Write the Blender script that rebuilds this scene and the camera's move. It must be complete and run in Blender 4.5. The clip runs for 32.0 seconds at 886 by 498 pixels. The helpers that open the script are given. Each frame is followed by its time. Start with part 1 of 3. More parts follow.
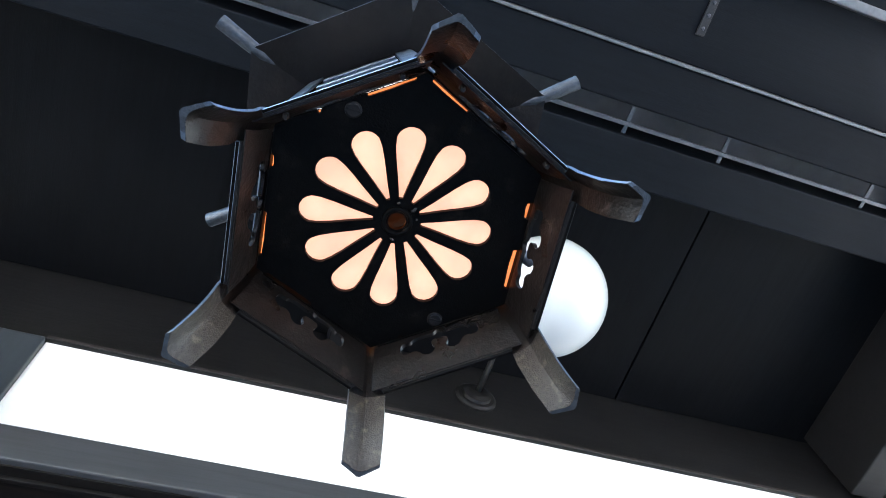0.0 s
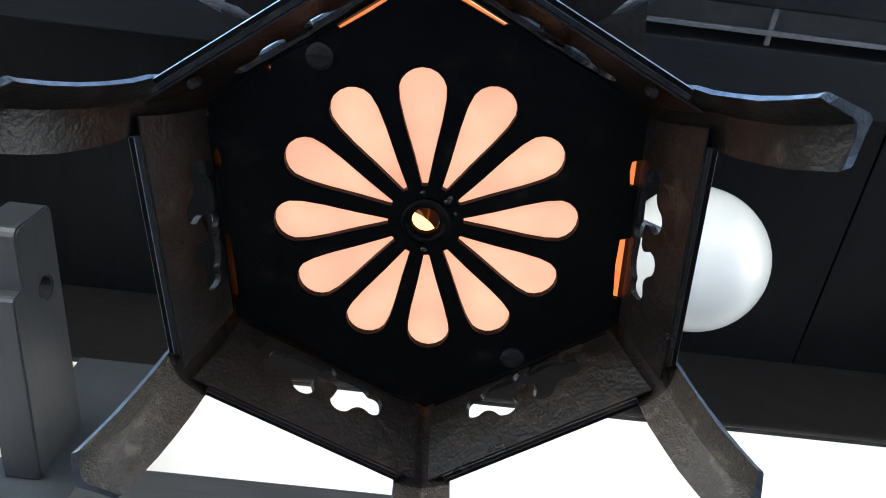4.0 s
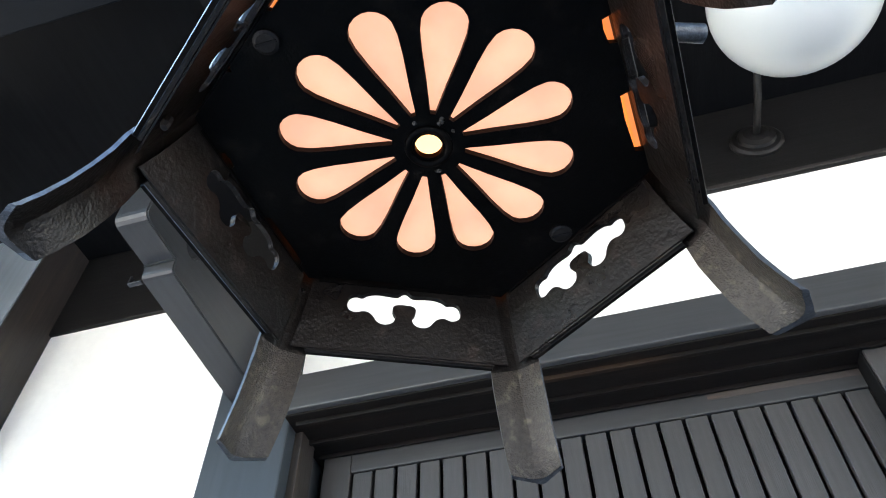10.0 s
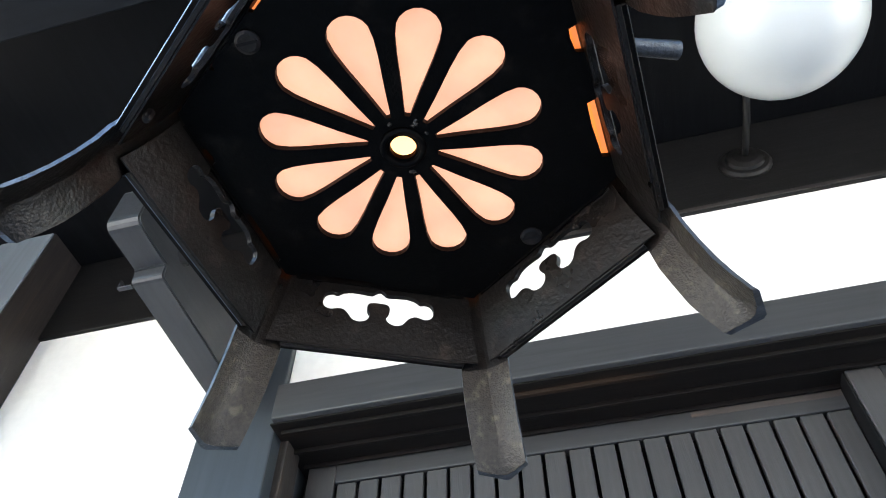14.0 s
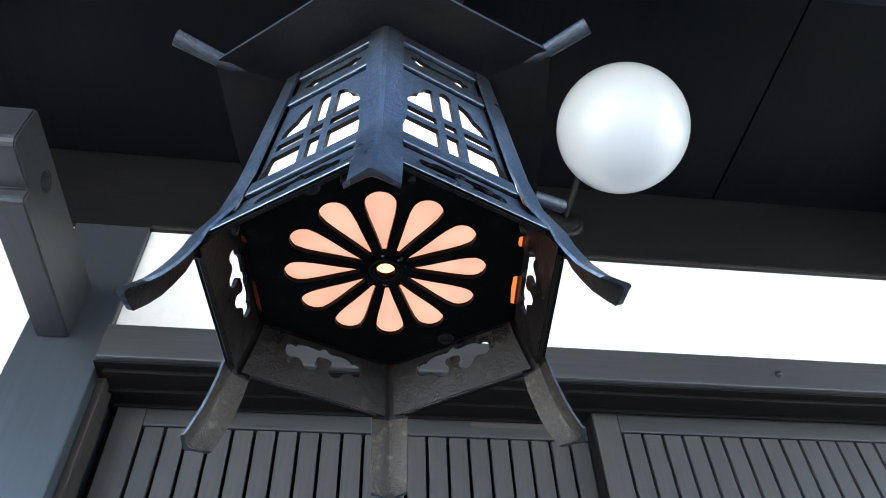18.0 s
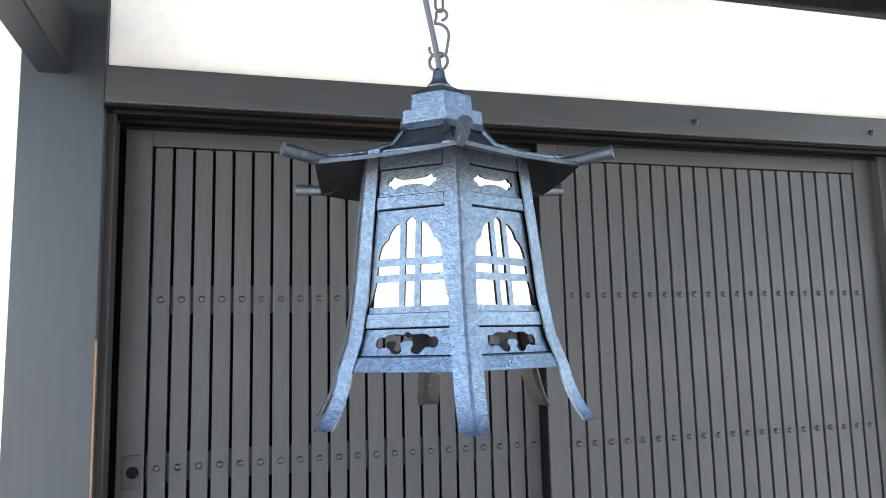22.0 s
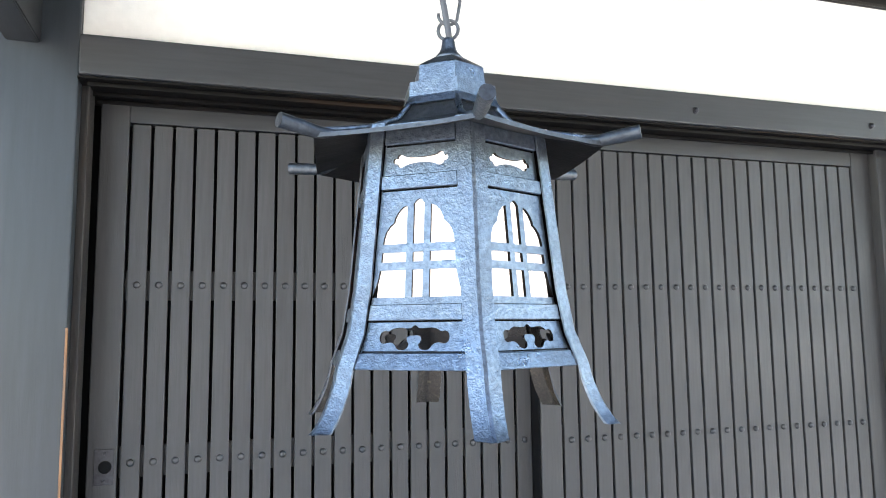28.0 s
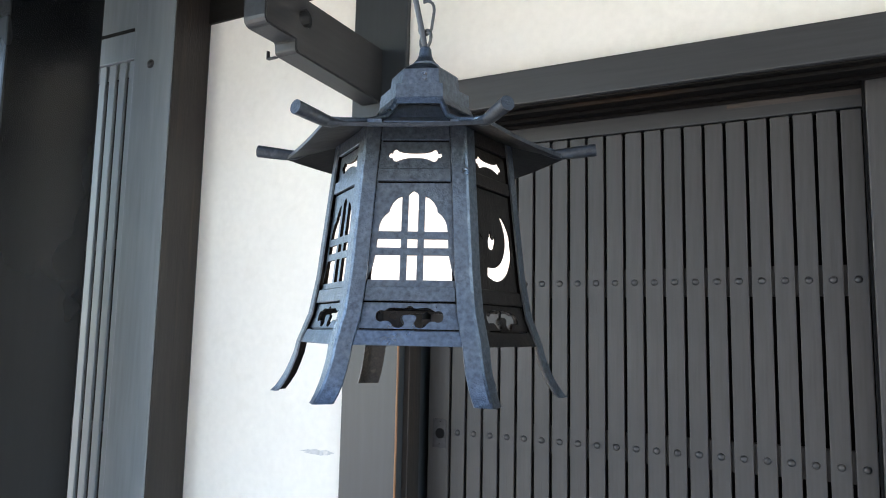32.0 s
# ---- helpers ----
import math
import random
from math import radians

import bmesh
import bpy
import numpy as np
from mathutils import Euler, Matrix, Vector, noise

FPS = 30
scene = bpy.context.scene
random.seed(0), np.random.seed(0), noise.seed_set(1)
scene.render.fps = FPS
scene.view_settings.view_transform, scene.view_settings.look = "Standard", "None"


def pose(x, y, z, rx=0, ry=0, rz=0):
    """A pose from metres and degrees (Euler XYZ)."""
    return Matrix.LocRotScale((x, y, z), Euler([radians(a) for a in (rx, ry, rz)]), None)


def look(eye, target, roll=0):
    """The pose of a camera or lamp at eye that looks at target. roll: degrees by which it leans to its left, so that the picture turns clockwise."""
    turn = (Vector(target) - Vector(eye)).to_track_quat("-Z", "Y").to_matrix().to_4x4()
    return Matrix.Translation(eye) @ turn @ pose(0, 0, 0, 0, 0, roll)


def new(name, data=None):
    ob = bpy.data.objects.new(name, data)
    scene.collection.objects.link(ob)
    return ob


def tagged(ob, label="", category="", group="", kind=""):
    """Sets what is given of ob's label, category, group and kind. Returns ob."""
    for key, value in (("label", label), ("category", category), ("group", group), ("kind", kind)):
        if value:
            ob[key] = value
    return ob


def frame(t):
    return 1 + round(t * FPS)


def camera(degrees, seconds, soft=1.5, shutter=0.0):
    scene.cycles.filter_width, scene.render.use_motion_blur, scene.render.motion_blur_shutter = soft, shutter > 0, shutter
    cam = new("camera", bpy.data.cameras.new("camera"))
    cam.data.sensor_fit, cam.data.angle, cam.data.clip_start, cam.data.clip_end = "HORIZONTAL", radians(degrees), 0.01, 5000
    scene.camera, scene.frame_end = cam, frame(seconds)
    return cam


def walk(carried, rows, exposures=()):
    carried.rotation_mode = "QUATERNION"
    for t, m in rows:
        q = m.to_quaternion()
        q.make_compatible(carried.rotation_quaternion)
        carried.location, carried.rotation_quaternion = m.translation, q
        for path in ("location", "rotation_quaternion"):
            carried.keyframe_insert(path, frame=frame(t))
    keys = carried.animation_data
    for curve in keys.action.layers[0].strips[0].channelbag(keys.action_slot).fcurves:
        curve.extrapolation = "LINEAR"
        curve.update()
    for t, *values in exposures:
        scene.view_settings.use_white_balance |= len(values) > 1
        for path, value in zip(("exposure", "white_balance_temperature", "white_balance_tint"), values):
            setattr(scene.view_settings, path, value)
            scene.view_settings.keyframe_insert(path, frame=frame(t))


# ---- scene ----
from mathutils.geometry import delaunay_2d_cdt

EV = 3.2
FOV = 63.69
cam = camera(FOV, 32.0, soft=1.0)
# seconds, eye in metres, turn in degrees
ROWS = [
    (0.0, -0.0692, -0.1715, 1.1207, 155.42, 5.45, -18.34),
    (0.5, -0.0687, -0.1677, 1.1215, 155.21, 5.74, -18.26),
    (1.0, -0.0648, -0.1633, 1.1369, 153.84, 5.25, -17.89),
    (1.5, -0.0475, -0.1597, 1.1892, 153.03, 3.03, -15.42),
    (2.0, -0.0253, -0.1583, 1.2174, 152.84, 1.35, -12.10),
    (2.5, -0.0270, -0.1432, 1.2532, 152.26, 0.68, -10.79),
    (3.0, -0.0157, -0.1346, 1.2748, 152.90, -0.34, -9.13),
    (3.5, -0.0060, -0.1292, 1.2835, 153.26, -0.99, -7.82),
    (5.5, 0.0016, -0.1282, 1.2986, 153.00, -1.04, -4.23),
    (6.0, -0.0024, -0.1178, 1.2999, 152.37, -1.21, -4.17),
    (6.5, 0.0044, -0.1154, 1.3130, 149.69, -0.89, -3.36),
    (7.0, 0.0235, -0.1191, 1.3179, 145.74, -0.26, -1.35),
    (7.5, 0.0357, -0.1276, 1.3207, 141.23, 0.42, 4.50),
    (8.0, 0.0368, -0.1425, 1.3230, 139.29, 0.91, 7.41),
    (8.5, 0.0477, -0.1499, 1.3199, 138.92, 0.69, 9.01),
    (9.0, 0.0473, -0.1553, 1.3097, 139.10, 0.37, 12.12),
    (9.5, 0.0428, -0.1636, 1.3060, 138.80, 0.74, 14.83),
    (10.0, 0.0508, -0.1658, 1.3001, 139.16, 0.52, 15.71),
    (10.5, 0.0597, -0.1633, 1.2995, 139.68, 0.16, 15.75),
    (11.0, 0.0605, -0.1662, 1.2979, 140.06, 0.02, 15.66),
    (11.5, 0.0587, -0.1719, 1.2956, 140.00, -0.12, 15.51),
    (12.0, 0.0611, -0.1698, 1.2927, 140.03, -0.12, 15.25),
    (12.5, 0.0666, -0.1655, 1.2911, 140.17, 0.12, 14.89),
    (13.0, 0.0626, -0.1654, 1.2895, 140.20, -0.02, 14.64),
    (13.5, 0.0617, -0.1645, 1.2879, 140.35, -0.10, 14.46),
    (15.5, 0.0624, -0.1587, 1.2816, 141.20, -0.23, 14.52),
    (16.0, 0.0576, -0.1670, 1.2839, 141.15, -0.06, 14.59),
    (16.5, 0.0586, -0.1869, 1.2822, 140.66, 0.13, 14.60),
    (17.0, 0.0525, -0.2061, 1.2697, 139.62, -0.26, 12.45),
    (17.5, 0.0054, -0.2494, 1.2598, 138.82, -1.12, -0.67),
    (18.0, -0.0161, -0.3330, 1.2406, 136.44, 2.06, -7.18),
    (18.5, -0.0205, -0.4864, 1.2552, 132.32, 0.14, -3.80),
    (19.0, -0.0616, -0.5202, 1.3736, 118.92, 0.58, -5.67),
    (19.5, -0.1584, -0.5803, 1.4149, 109.93, 0.94, -11.71),
    (20.0, -0.1852, -0.6210, 1.4738, 102.90, 1.83, -16.05),
    (20.5, -0.1860, -0.6474, 1.5057, 100.13, 1.72, -16.19),
    (21.0, -0.1840, -0.6736, 1.5272, 99.26, 1.47, -15.59),
    (21.5, -0.1851, -0.6916, 1.5480, 97.99, 1.40, -15.02),
    (22.0, -0.1858, -0.6930, 1.5624, 97.23, 1.36, -14.82),
    (22.5, -0.1851, -0.6871, 1.5673, 97.16, 1.37, -15.39),
    (23.0, -0.1842, -0.6841, 1.5710, 97.05, 1.35, -15.57),
    (23.5, -0.1848, -0.6795, 1.5680, 97.25, 1.16, -15.48),
    (24.0, -0.1849, -0.6742, 1.5674, 97.25, 1.05, -15.25),
    (24.5, -0.1845, -0.6691, 1.5676, 97.06, 0.88, -15.52),
    (25.0, -0.1882, -0.6596, 1.5668, 97.01, 0.80, -15.59),
    (25.5, -0.1913, -0.6494, 1.5665, 96.77, 0.82, -15.78),
    (27.5, -0.1967, -0.6314, 1.5667, 96.46, 0.73, -16.70),
    (28.0, -0.1962, -0.6272, 1.5673, 96.33, 0.64, -16.64),
    (28.5, -0.1912, -0.6243, 1.5659, 96.35, 0.63, -16.61),
    (29.0, -0.1852, -0.6259, 1.5659, 96.60, 0.58, -15.91),
    (29.5, -0.1714, -0.6317, 1.5646, 96.67, 0.63, -14.80),
    (30.0, -0.1314, -0.6631, 1.5626, 96.43, 0.62, -11.41),
    (30.5, -0.0590, -0.6714, 1.5504, 96.64, 0.44, -6.76),
    (31.0, 0.0578, -0.6565, 1.5507, 97.22, -0.24, 3.87),
    (31.5, 0.2210, -0.6593, 1.5496, 97.49, -0.24, 14.23),
    (32.0, 0.3525, -0.6244, 1.5472, 96.67, -1.15, 27.50),
]
EXPOSURES = [(0.0, EV + 0.65, 6250, 10), (1.0, EV + 0.6, 6300, 10), (2.0, EV + 0.3, 6500, 10), (3.0, EV + 0.3, 6600, 10), (6.0, EV + 0.25, 6700, 10), (8.0, EV + 0.5, 6700, 10),
             (10.0, EV + 0.4, 6700, 10), (17.0, EV + 0.4, 6600, 10), (18.0, EV + 0.25, 6300, 10), (20.0, EV + 0.1, 6250, 10), (21.0, EV + 0.2, 6600, 11), (23.0, EV + 0.13, 7000, 12),
             (25.0, EV + 0.13, 7000, 12), (28.0, EV + 0.25, 7000, 12), (30.0, EV + 0.33, 7200, 13), (31.0, EV + 0.3, 7200, 13), (32.0, EV - 0.42, 7050, 12)]
walk(cam, [(t, pose(x, y, z, rx, ry, rz)) for t, x, y, z, rx, ry, rz in ROWS], EXPOSURES)

# ---- light ----
world = bpy.data.worlds.new("sky")
scene.world = world
world.use_nodes = True
wn = world.node_tree
sky = wn.nodes.new("ShaderNodeTexSky")
sky.sky_type = "NISHITA"
sky.sun_disc = False
sky.sun_elevation, sky.sun_rotation = radians(46), radians(-8)
sky.dust_density, sky.air_density, sky.ozone_density = 0.6, 1.2, 3.0
wn.links.new(sky.outputs[0], wn.nodes["Background"].inputs[0])
wn.nodes["Background"].inputs[1].default_value = 0.15
sun = new("sun", bpy.data.lights.new("sun", "SUN"))
sun.data.energy, sun.data.angle, sun.data.color = 4.0, radians(0.5), (1.0, 0.94, 0.86)
sun.matrix_world = look((-0.9, 6.4, 6.7), (0.0, 0.0, 0.0))


# ---- materials ----
def material(name, base, rough=0.6, metal=0.0, bump=0.0, scale=40.0, stretch=(1, 1, 1), vary=0.25, wear=None,
             wear_amount=0.5, fine=6.0, spec=0.5, per_piece=0.0, rough_vary=0.1, distance=0.002):
    m = bpy.data.materials.new(name)
    m.use_nodes = True
    t = m.node_tree
    b = t.nodes["Principled BSDF"]
    co = t.nodes.new("ShaderNodeTexCoord")
    mp = t.nodes.new("ShaderNodeMapping")
    mp.inputs["Scale"].default_value = stretch
    t.links.new(co.outputs["Object"], mp.inputs[0])
    n1 = t.nodes.new("ShaderNodeTexNoise")
    n1.inputs["Scale"].default_value, n1.inputs["Detail"].default_value = scale, 8
    n2 = t.nodes.new("ShaderNodeTexNoise")
    n2.inputs["Scale"].default_value, n2.inputs["Detail"].default_value = scale / 9, 4
    t.links.new(mp.outputs[0], n1.inputs[0])
    t.links.new(co.outputs["Object"], n2.inputs[0])

    def mix(fac, a, c):
        x = t.nodes.new("ShaderNodeMix")
        x.data_type = "RGBA"
        for sock, val in ((x.inputs[0], fac), (x.inputs[6], a), (x.inputs[7], c)):
            if isinstance(val, bpy.types.NodeSocket):
                t.links.new(val, sock)
            elif sock.type == "RGBA":
                sock.default_value = (*val, 1)
            else:
                sock.default_value = val
        return x.outputs[2]

    def ramp(sock, lo, hi, a=0.0, c=1.0):
        r = t.nodes.new("ShaderNodeMapRange")
        for i, val in enumerate((lo, hi, a, c)):
            r.inputs[i + 1].default_value = val
        t.links.new(sock, r.inputs[0])
        return r.outputs[0]

    dark = [c * (1 - vary) for c in base]
    lite = [min(1, c * (1 + vary)) for c in base]
    col = mix(ramp(n1.outputs[0], 0.3, 0.7), dark, lite)
    col = mix(ramp(n2.outputs[0], 0.35, 0.7, 0, 0.45), col, [c * (1 - 0.6 * vary) for c in base])
    if per_piece:
        info = t.nodes.new("ShaderNodeObjectInfo")
        col = mix(ramp(info.outputs["Random"], 0, 1, 0, per_piece), col, [c * 0.6 for c in base])
    if wear:
        n3 = t.nodes.new("ShaderNodeTexNoise")
        n3.inputs["Scale"].default_value, n3.inputs["Detail"].default_value = scale / 3, 10
        t.links.new(mp.outputs[0], n3.inputs[0])
        col = mix(ramp(n3.outputs[0], 0.58, 0.72, 0, wear_amount), col, wear)
    t.links.new(col, b.inputs["Base Color"])
    t.links.new(ramp(n2.outputs[0], 0.3, 0.7, rough - rough_vary, rough + rough_vary), b.inputs["Roughness"])
    b.inputs["Metallic"].default_value = metal
    b.inputs["Specular IOR Level"].default_value = spec
    if bump:
        bp = t.nodes.new("ShaderNodeBump")
        bp.inputs["Strength"].default_value, bp.inputs["Distance"].default_value = bump, distance
        add = t.nodes.new("ShaderNodeMath")
        n4 = t.nodes.new("ShaderNodeTexNoise")
        n4.inputs["Scale"].default_value, n4.inputs["Detail"].default_value = scale * fine, 3
        t.links.new(mp.outputs[0], n4.inputs[0])
        t.links.new(n1.outputs[0], add.inputs[0])
        t.links.new(n4.outputs[0], add.inputs[1])
        t.links.new(add.outputs[0], bp.inputs["Height"])
        t.links.new(bp.outputs[0], b.inputs["Normal"])
    return m


def glowing(name, base, colour, strength, rough=0.5, mottle=0.08, scale=60.0):
    m = material(name, base, rough, vary=0.04, scale=scale)
    t = m.node_tree
    b = t.nodes["Principled BSDF"]
    n = t.nodes.new("ShaderNodeTexNoise")
    n.inputs["Scale"].default_value, n.inputs["Detail"].default_value = scale, 6
    r = t.nodes.new("ShaderNodeMapRange")
    for i, val in enumerate((0.3, 0.7, strength * (1 - mottle), strength * (1 + mottle))):
        r.inputs[i + 1].default_value = val
    co = t.nodes.new("ShaderNodeTexCoord")
    t.links.new(co.outputs["Object"], n.inputs[0])
    t.links.new(n.outputs[0], r.inputs[0])
    t.links.new(r.outputs[0], b.inputs["Emission Strength"])
    b.inputs["Emission Color"].default_value = (*colour, 1)
    return m


IRON = material("cast_iron", (0.132, 0.158, 0.190), 0.36, 0.9, bump=0.55, scale=235, vary=0.34, wear=(0.27, 0.30, 0.32),
                wear_amount=0.3, fine=2.6, distance=0.0011, rough_vary=0.10)
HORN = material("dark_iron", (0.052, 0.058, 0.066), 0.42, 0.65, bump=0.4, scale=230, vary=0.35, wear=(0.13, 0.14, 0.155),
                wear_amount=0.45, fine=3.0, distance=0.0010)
# dark copy of IRON: shade on faces turned from the sky, as colour
IRON_SHADED = material("browned_iron", (0.011, 0.0095, 0.0085), 0.5, 0.0, bump=0.35, scale=150, vary=0.35, wear=(0.022, 0.017, 0.014),
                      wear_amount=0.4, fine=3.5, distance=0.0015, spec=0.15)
BLACK_IRON = material("sooty_iron", (0.0055, 0.0045, 0.0042), 0.5, 0.0, bump=0.3, scale=120, vary=0.4, wear=(0.022, 0.015, 0.012),
                wear_amount=0.4, fine=3.0, distance=0.001, spec=0.2)
# lighter than WOOD_POST: the bay's stronger light is put into the colour
BAY_LIT = material("grey_painted_timber", (0.185, 0.215, 0.235), 0.4, bump=0.06, scale=16, stretch=(5, 5, 0.4), vary=0.12, fine=4, rough_vary=0.06)
RAIL_METAL = material("dull_metal_rail", (0.075, 0.078, 0.082), 0.45, 0.7, bump=0.1, scale=80, vary=0.25)
# near-black, for panel backs, hole edges and the bottom plate
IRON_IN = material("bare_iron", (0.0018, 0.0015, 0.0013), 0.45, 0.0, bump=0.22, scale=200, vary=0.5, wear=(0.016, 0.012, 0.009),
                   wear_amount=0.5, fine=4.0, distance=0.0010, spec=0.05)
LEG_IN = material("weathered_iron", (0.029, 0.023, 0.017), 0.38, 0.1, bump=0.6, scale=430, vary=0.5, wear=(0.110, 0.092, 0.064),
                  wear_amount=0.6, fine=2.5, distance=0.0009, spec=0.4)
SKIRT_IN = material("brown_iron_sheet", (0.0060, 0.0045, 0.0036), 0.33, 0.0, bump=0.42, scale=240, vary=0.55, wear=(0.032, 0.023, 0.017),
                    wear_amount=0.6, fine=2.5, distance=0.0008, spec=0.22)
STEEL = material("chain_steel", (0.105, 0.108, 0.112), 0.45, 0.7, bump=0.2, scale=300, vary=0.3)
RUBBER = material("cable_sheath", (0.07, 0.075, 0.085), 0.5, vary=0.15, scale=120, bump=0.1)
WOOD_V = material("dark_wood_upright", (0.0490, 0.0470, 0.0465), 0.5, bump=0.15, scale=26, stretch=(6, 6, 0.35), vary=0.18,
                  wear=(0.052, 0.046, 0.040), wear_amount=0.35, fine=4, per_piece=0.35)
WOOD_H = material("dark_wood_level", (0.036, 0.037, 0.0385), 0.5, bump=0.08, scale=26, stretch=(0.35, 6, 6), vary=0.18,
                  wear=(0.050, 0.043, 0.036), wear_amount=0.35, fine=4, per_piece=0.2)
WOOD_POST = material("grey_timber_post", (0.032, 0.0385, 0.0445), 0.38, bump=0.06, scale=16, stretch=(5, 5, 0.4), vary=0.12,
                     wear=(0.062, 0.068, 0.072), wear_amount=0.3, fine=4, rough_vary=0.06)
WOOD_BLACK = material("black_timber", (0.004, 0.0048, 0.006), 0.3, bump=0.05, scale=14, stretch=(5, 5, 0.4), vary=0.35, spec=0.45)
BLACK_METAL = material("black_metal", (0.014, 0.013, 0.012), 0.42, 0.4, bump=0.15, scale=160, vary=0.3)
BRACKET = material("bracket_timber", (0.023, 0.0245, 0.027), 0.45, bump=0.1, scale=22, stretch=(5, 0.4, 5), vary=0.18, spec=0.35)
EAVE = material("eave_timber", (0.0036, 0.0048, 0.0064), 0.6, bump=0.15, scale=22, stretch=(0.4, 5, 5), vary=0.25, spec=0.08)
TRACK = material("track_wood", (0.006, 0.005, 0.0045), 0.6, bump=0.2, scale=22, stretch=(0.4, 5, 5), vary=0.3,
                 wear=(0.03, 0.016, 0.009), wear_amount=0.6, spec=0.12)
SCUFF = material("scuffed_wood", (0.058, 0.048, 0.042), 0.6, bump=0.2, scale=30, stretch=(0.25, 5, 5), vary=0.25,
                 wear=(0.24, 0.14, 0.085), wear_amount=0.9)
BLOCKER = material("dark_fence_boards", (0.014, 0.014, 0.0135), 0.7, bump=0.2, scale=8, stretch=(6, 6, 0.4), vary=0.3)
BEAM = material("dark_beam", (0.0078, 0.0075, 0.0072), 0.5, bump=0.2, scale=22, stretch=(0.4, 5, 5), vary=0.3, spec=0.22)
WOOD_BROWN = material("brown_wood", (0.018, 0.0145, 0.0128), 0.6, bump=0.3, scale=24, stretch=(6, 6, 0.35), vary=0.35,
                      wear=(0.055, 0.036, 0.024), wear_amount=0.45, fine=4)
WOOD_RAW = material("bare_wood_edge", (0.30, 0.145, 0.07), 0.65, bump=0.2, scale=30, stretch=(6, 6, 0.5), vary=0.4,
                    wear=(0.1, 0.08, 0.07), wear_amount=0.8)
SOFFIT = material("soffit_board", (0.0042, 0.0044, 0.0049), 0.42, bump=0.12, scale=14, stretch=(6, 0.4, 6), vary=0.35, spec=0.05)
PLASTER = material("white_plaster", (0.87, 0.845, 0.79), 0.85, bump=0.18, scale=60, vary=0.03, fine=5,
                   wear=(0.74, 0.71, 0.64), wear_amount=0.25)
OPAL = material("opal_glass", (0.47, 0.49, 0.475), 0.22, vary=0.01, scale=10, rough_vary=0.02)
METAL = material("galvanised_metal", (0.12, 0.125, 0.13), 0.5, 0.7, bump=0.1, scale=80, vary=0.2)
RIVET = material("painted_rivet", (0.048, 0.047, 0.048), 0.35, 0.3, vary=0.2, scale=200)
DARKMETAL = material("blackened_metal", (0.05, 0.05, 0.055), 0.4, 0.7, bump=0.15, scale=160, vary=0.3)
STONE = material("pale_paving", (0.46, 0.44, 0.41), 0.8, bump=0.4, scale=30, vary=0.2, wear=(0.36, 0.35, 0.33))
INSIDE = material("dark_interior", (0.006, 0.006, 0.0065), 0.8, vary=0.2, scale=10, spec=0.1)
TILE = material("roof_tile", (0.09, 0.095, 0.10), 0.5, vary=0.25, scale=20, bump=0.2)
PANE = glowing("lamp_diffuser", (0.8, 0.78, 0.74), (1.0, 0.90, 0.84), 0.205, mottle=0.04)
PETAL = glowing("lamp_paper", (0.35, 0.22, 0.17), (1.0, 0.425, 0.262), 0.102, mottle=0.16, scale=45)
AMBER = glowing("amber_liner", (0.5, 0.3, 0.15), (1.0, 0.24, 0.05), 0.10, mottle=0.3, scale=30)
BULB = glowing("bulb_glass", (0.8, 0.7, 0.5), (1.0, 0.62, 0.24), 0.22, mottle=0.0)


# ---- mesh helpers ----
def part(name, bm, mat, parent=None, label="", smooth=False):
    me = bpy.data.meshes.new(name)
    bmesh.ops.recalc_face_normals(bm, faces=bm.faces[:])
    bm.to_mesh(me)
    bm.free()
    for mm in (mat if isinstance(mat, (list, tuple)) else [mat]):
        me.materials.append(mm)
    if smooth:
        for p in me.polygons:
            p.use_smooth = True
    ob = new(name, me)
    if parent:
        ob.parent = parent
    if label:
        ob["label"] = label
    return ob


def again(ob, parent, m):
    """The same mesh once more, as an object of its own."""
    o = new(ob.name.split(".")[0], ob.data)
    o.parent = parent
    o.matrix_basis = m
    return o


def thing(name, at, label, category, group="", kind=""):
    e = new(name)
    e.empty_display_size = 0.05
    e.matrix_world = at if isinstance(at, Matrix) else Matrix.Translation(at)
    return tagged(e, label, category, group, kind)


def box(x0, x1, y0, y1, z0, z1, bevel=0.003, bm=None, seg=2):
    own = bmesh.new()
    bmesh.ops.create_cube(own, size=1)
    for v in own.verts:
        v.co = Vector((x0 + (v.co.x + 0.5) * (x1 - x0), y0 + (v.co.y + 0.5) * (y1 - y0), z0 + (v.co.z + 0.5) * (z1 - z0)))
    if bevel:
        bmesh.ops.bevel(own, geom=own.edges[:], offset=bevel, segments=seg, affect="EDGES", profile=0.5)
    if bm is None:
        return own
    me = bpy.data.meshes.new("tmp")
    own.to_mesh(me)
    own.free()
    bm.from_mesh(me)
    bpy.data.meshes.remove(me)
    return bm


def inside(p, loop):
    hit, n = False, len(loop)
    for i in range(n):
        (x1, y1), (x2, y2) = loop[i], loop[(i + 1) % n]
        if (y1 > p[1]) != (y2 > p[1]) and p[0] < (x2 - x1) * (p[1] - y1) / (y2 - y1) + x1:
            hit = not hit
    return hit


